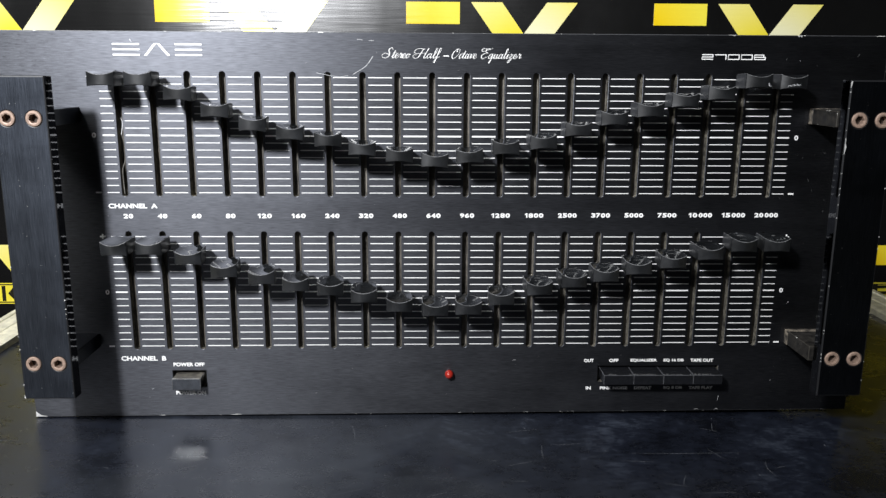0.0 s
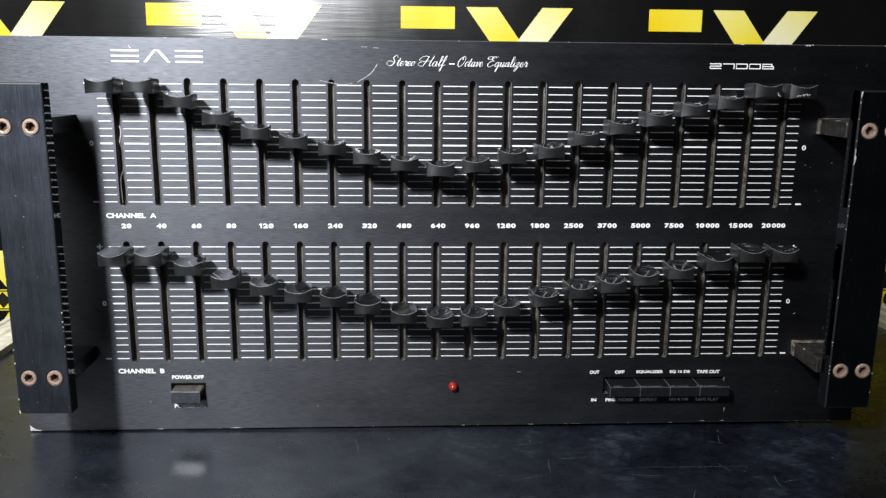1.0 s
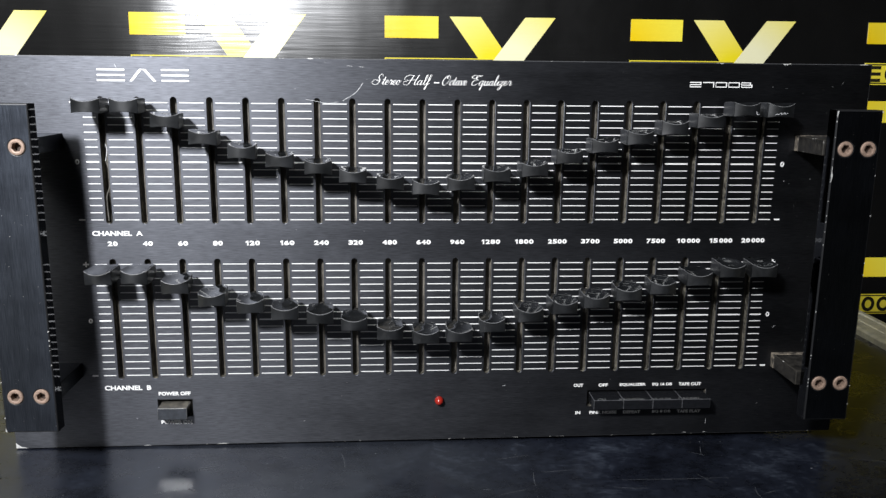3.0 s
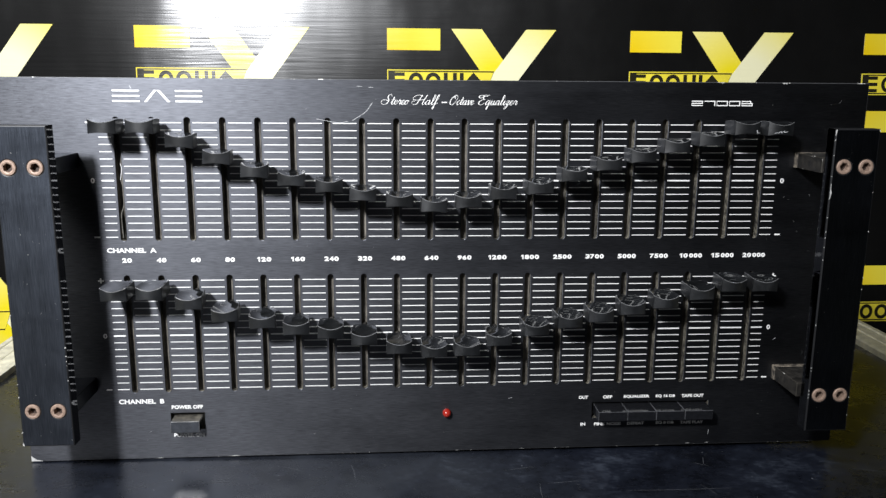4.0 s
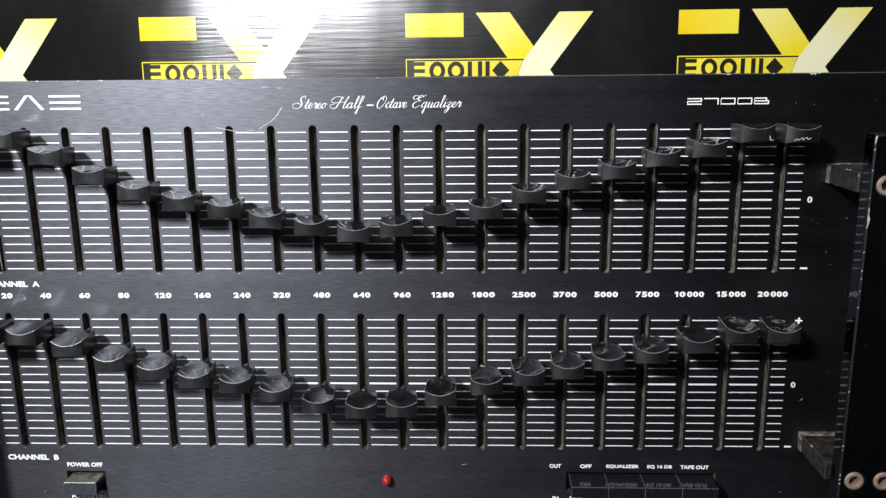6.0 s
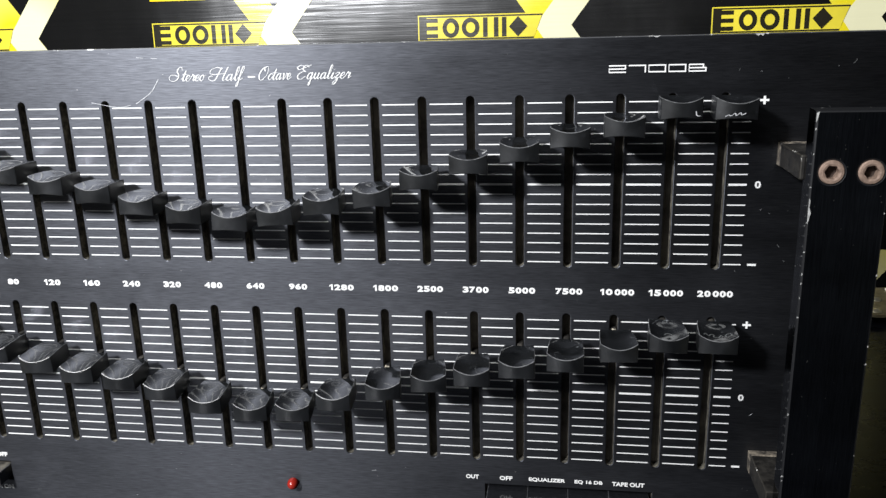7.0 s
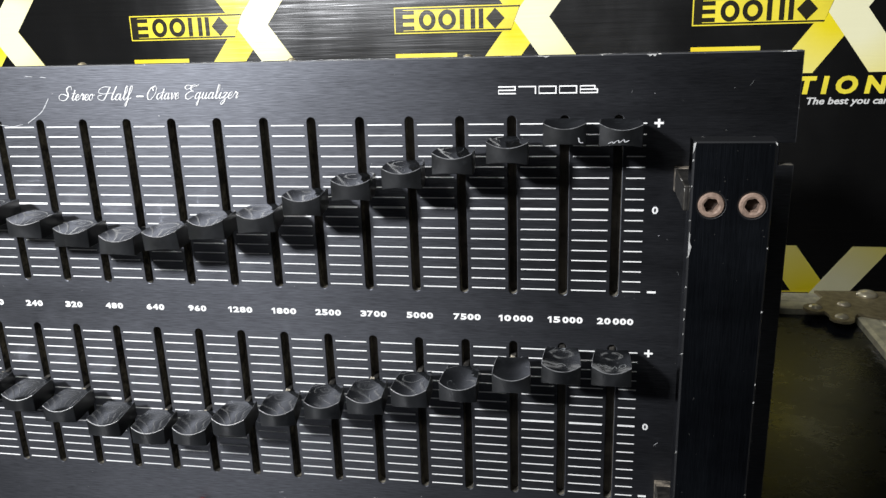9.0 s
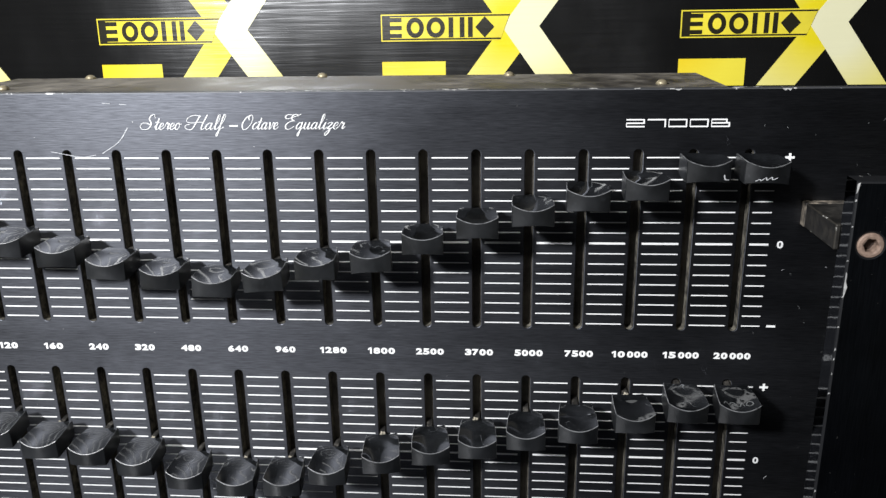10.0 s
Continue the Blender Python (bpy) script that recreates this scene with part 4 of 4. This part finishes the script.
bm = button_bm(-0.1579, -0.1414, -0.0075, 0.004, 0.0202, 0.0270)
for v in bm.verts:
    if v.co.y < -0.006:
        v.co.y += (v.co.z - 0.0202) * 0.06
part("power_switch", bm, (SWITCH, KNOB_EDGE, DUSTY_TOP), eq, "black plastic power button")
for i in range(4):
    a = 0.0929 + 0.01745 * i
    part("push_button", button_bm(a, a + 0.0172, -0.0118, 0.004, 0.0242, 0.0301), (PUSH, BUTTON_EDGE, PUSH), eq, "black plastic push button")
bm = bmesh.new()
bmesh.ops.create_uvsphere(bm, u_segments=20, v_segments=12, radius=0.0026)
for v in bm.verts:
    v.co.y = -0.0012 + (v.co.y * 1.3 if v.co.y < 0 else v.co.y)
bmesh.ops.translate(bm, verts=bm.verts[:], vec=(0.0032, 0, 0.0270))
part("indicator_lens", bm, RED, eq, "domed red plastic indicator lens", smooth=True)


# handles
def bar_mesh(x0, x1, holes):
    """Flat bar with rounded edges and bored bolt holes."""
    b = 0.0007
    cu = bpy.data.curves.new("grip_bar", "CURVE")
    cu.dimensions, cu.fill_mode = "2D", "BOTH"
    cu.extrude, cu.bevel_depth, cu.bevel_resolution = 0.00435 - b, b, 1
    spline(cu, [(x0 + b, 0.0285 + b), (x1 - b, 0.0285 + b), (x1 - b, 0.1988 - b), (x0 + b, 0.1988 - b)])
    for x, z in holes:
        spline(cu, [(x + 0.0046 * math.cos(math.pi * k / 12), z + 0.0046 * math.sin(math.pi * k / 12)) for k in range(24)])
    tmp = bpy.data.objects.new("grip_bar", cu)
    me = bpy.data.meshes.new_from_object(tmp)
    bpy.data.objects.remove(tmp)
    me.transform(Matrix.Translation((0, -0.03515, 0)) @ Matrix.Rotation(math.pi / 2, 4, "X"))
    me.materials.clear()
    for m in (BAR, EDGE, SIDE):
        me.materials.append(m)
    for f in me.polygons:
        f.use_smooth = False
        c, n = f.center, f.normal
        inner = any((c.x - x) ** 2 + (c.z - z) ** 2 < 0.0052 ** 2 for x, z in holes)
        if abs(n.y) > 0.95:
            f.material_index = 0
        elif not inner and abs(n.x) > 0.95:
            f.material_index = 2
        else:
            f.material_index = 1
    return me


def handle(x0, x1, bolts_at, apart, high, low, worn):
    h = new("handle")
    h.empty_display_size = 0.02
    h.parent = eq
    holes = [(bolts_at + dx, z) for z in (high, low) for dx in (-apart, apart)]
    part("grip_bar", bar_mesh(x0, x1, holes), None, h, "black brushed aluminium bar with chipped edges")
    for z in (high, low):
        end = -0.0040 if worn else 0.0
        a = x0 + 0.0003 if not worn else x0 - (0.0010 if z == high else 0.0024)
        part("standoff", box_bm(a, x1 - 0.0003, -0.0308, end, z - 0.0042, z + 0.0042, 0.0004, 2, True), (DUSTY_POST, POST_EDGE) if worn else (BAR, EDGE), h)
        if worn:
            part("standoff_end", box_bm(a - 0.0001, x1 - 0.0002, -0.0040, 0.0, z - 0.0043, z + 0.0043, 0.0002), WORN_END, h, "bare worn metal end of the standoff")
    for x, z in holes:
        b = bolt.copy()
        scene.collection.objects.link(b)
        b.parent = h
        b.location = (x, -0.0395, z)
        b.rotation_euler = (0, rng.uniform(0, 3), 0)
    return h


def bolt_mesh():
    """Button head with a deep star-shaped socket."""
    bm = bmesh.new()
    n, rings = 36, []
    for r, y in ((0.0040, 0.0040), (0.0040, -0.0002), (0.0037, -0.0006), (0.0029, -0.0007)):
        rings.append([bm.verts.new((r * math.cos(2 * math.pi * k / n), y, r * math.sin(2 * math.pi * k / n))) for k in range(n)])
    for y in (-0.0005, 0.0030):
        rings.append([bm.verts.new((r * math.cos(2 * math.pi * k / n), y, r * math.sin(2 * math.pi * k / n))) for k, r in
                      ((k, 0.00225 + 0.00013 * math.cos(12 * math.pi * k / n)) for k in range(n))])
    for a, c in zip(rings, rings[1:]):
        for k in range(n):
            bm.faces.new((a[k], a[(k + 1) % n], c[(k + 1) % n], c[k]))
    bm.faces.new(rings[-1]).material_index = 1
    bmesh.ops.recalc_face_normals(bm, faces=bm.faces[:])
    return mesh_from("bolt", bm, (BRONZE, SOCKET))


bolt = bpy.data.objects.new("bolt", bolt_mesh())
bolt["label"] = "rusty brown socket-head bolt"
left_handle = handle(-0.2264, -0.1995, -0.2130, 0.0066, 0.1778, 0.0484, False)
right_handle = handle(0.2043, 0.2288, 0.2168, 0.0061, 0.1787, 0.0500, True)


def chip(outline, y, parent):
    part("paint_chip", poly_bm([outline], y, y + 0.0002), BARE, parent, "bare metal where the paint is chipped off")


chip([(0.2046, 0.1700), (0.2050, 0.1692), (0.2049, 0.1668), (0.2055, 0.1650), (0.2051, 0.1630), (0.2047, 0.1612), (0.2046, 0.1640)], -0.0396, right_handle)
chip([(0.2044, 0.1980), (0.2052, 0.1984), (0.2048, 0.1960), (0.2044, 0.1950)], -0.0396, right_handle)
chip([(0.2280, 0.1986), (0.2287, 0.1980), (0.2287, 0.1972), (0.2283, 0.1978)], -0.0396, right_handle)
chip([(-0.2263, 0.0290), (-0.2256, 0.0288), (-0.2258, 0.0300), (-0.2263, 0.0310)], -0.0396, left_handle)
chip([(-0.2412, 0.0008), (-0.2345, 0.0009), (-0.2380, 0.0016), (-0.2400, 0.0030), (-0.2412, 0.0042)], -0.0001, faceplate)
chip([(0.1920, 0.2222), (0.1932, 0.2214), (0.1940, 0.2219), (0.1948, 0.2213), (0.1955, 0.2222)], -0.0001, faceplate)
chip([(0.1560, 0.2222), (0.1575, 0.2217), (0.1590, 0.2222)], -0.0001, faceplate)
chip([(0.1510, 0.0037), (0.1540, 0.0037), (0.1530, 0.0040), (0.1518, 0.0039)], -0.0001, faceplate)
chip([(0.1635, 0.0038), (0.1660, 0.0039), (0.1650, 0.0042)], -0.0001, faceplate)
chip([(-0.1270, 0.0015), (-0.1200, 0.0016), (-0.1230, 0.0020)], -0.0001, faceplate)
chip([(-0.1690, 0.0012), (-0.1650, 0.0012), (-0.1662, 0.0016)], -0.0001, faceplate)

nick = random.Random(14)
for h, x, count in ((right_handle, 0.2046, 16), (right_handle, 0.2284, 6), (left_handle, -0.2260, 7), (left_handle, -0.1999, 5)):
    for k in range(count):
        z, w, t = nick.uniform(0.033, 0.194), nick.uniform(0.00015, 0.00045), nick.uniform(0.0003, 0.0012)
        chip([(x - w, z), (x + w * 0.4, z + t * 0.2), (x + w, z + t * 0.6), (x - w * 0.3, z + t)], -0.0396, h)

# scratches on the case lid
rng = random.Random(11)
lid = [o for o in case.children if o.name.startswith("lid_panel")][0]
marks = [[(-0.02, -0.13), (0.03, -0.150), (0.075, -0.168)], [(0.0, -0.185), (0.05, -0.181), (0.10, -0.180)], [(0.17, -0.06), (0.168, -0.068), (0.169, -0.076)],
         [(0.23, -0.09), (0.25, -0.065), (0.27, -0.042)], [(0.10, -0.05), (0.13, -0.0505), (0.16, -0.05)], [(-0.17, -0.10), (-0.16, -0.104), (-0.15, -0.107)]]
for k in range(110):
    x, y, a, n = rng.uniform(-0.30, 0.34), rng.uniform(-0.20, -0.012), rng.uniform(-0.5, 0.5) + (1.5 if rng.random() < 0.25 else 0), rng.uniform(0.001, 0.020)
    bend = n * rng.uniform(-0.03, 0.03)
    marks.append([(x, y), (x + n / 2 * math.cos(a) + bend, y + n / 2 * math.sin(a) + bend), (x + n * math.cos(a), y + n * math.sin(a))])
for line in marks:
    part("scratch", ribbon_bm([line], 0.00015, 0.00028, 0.00008, True), SCRATCH, lid)
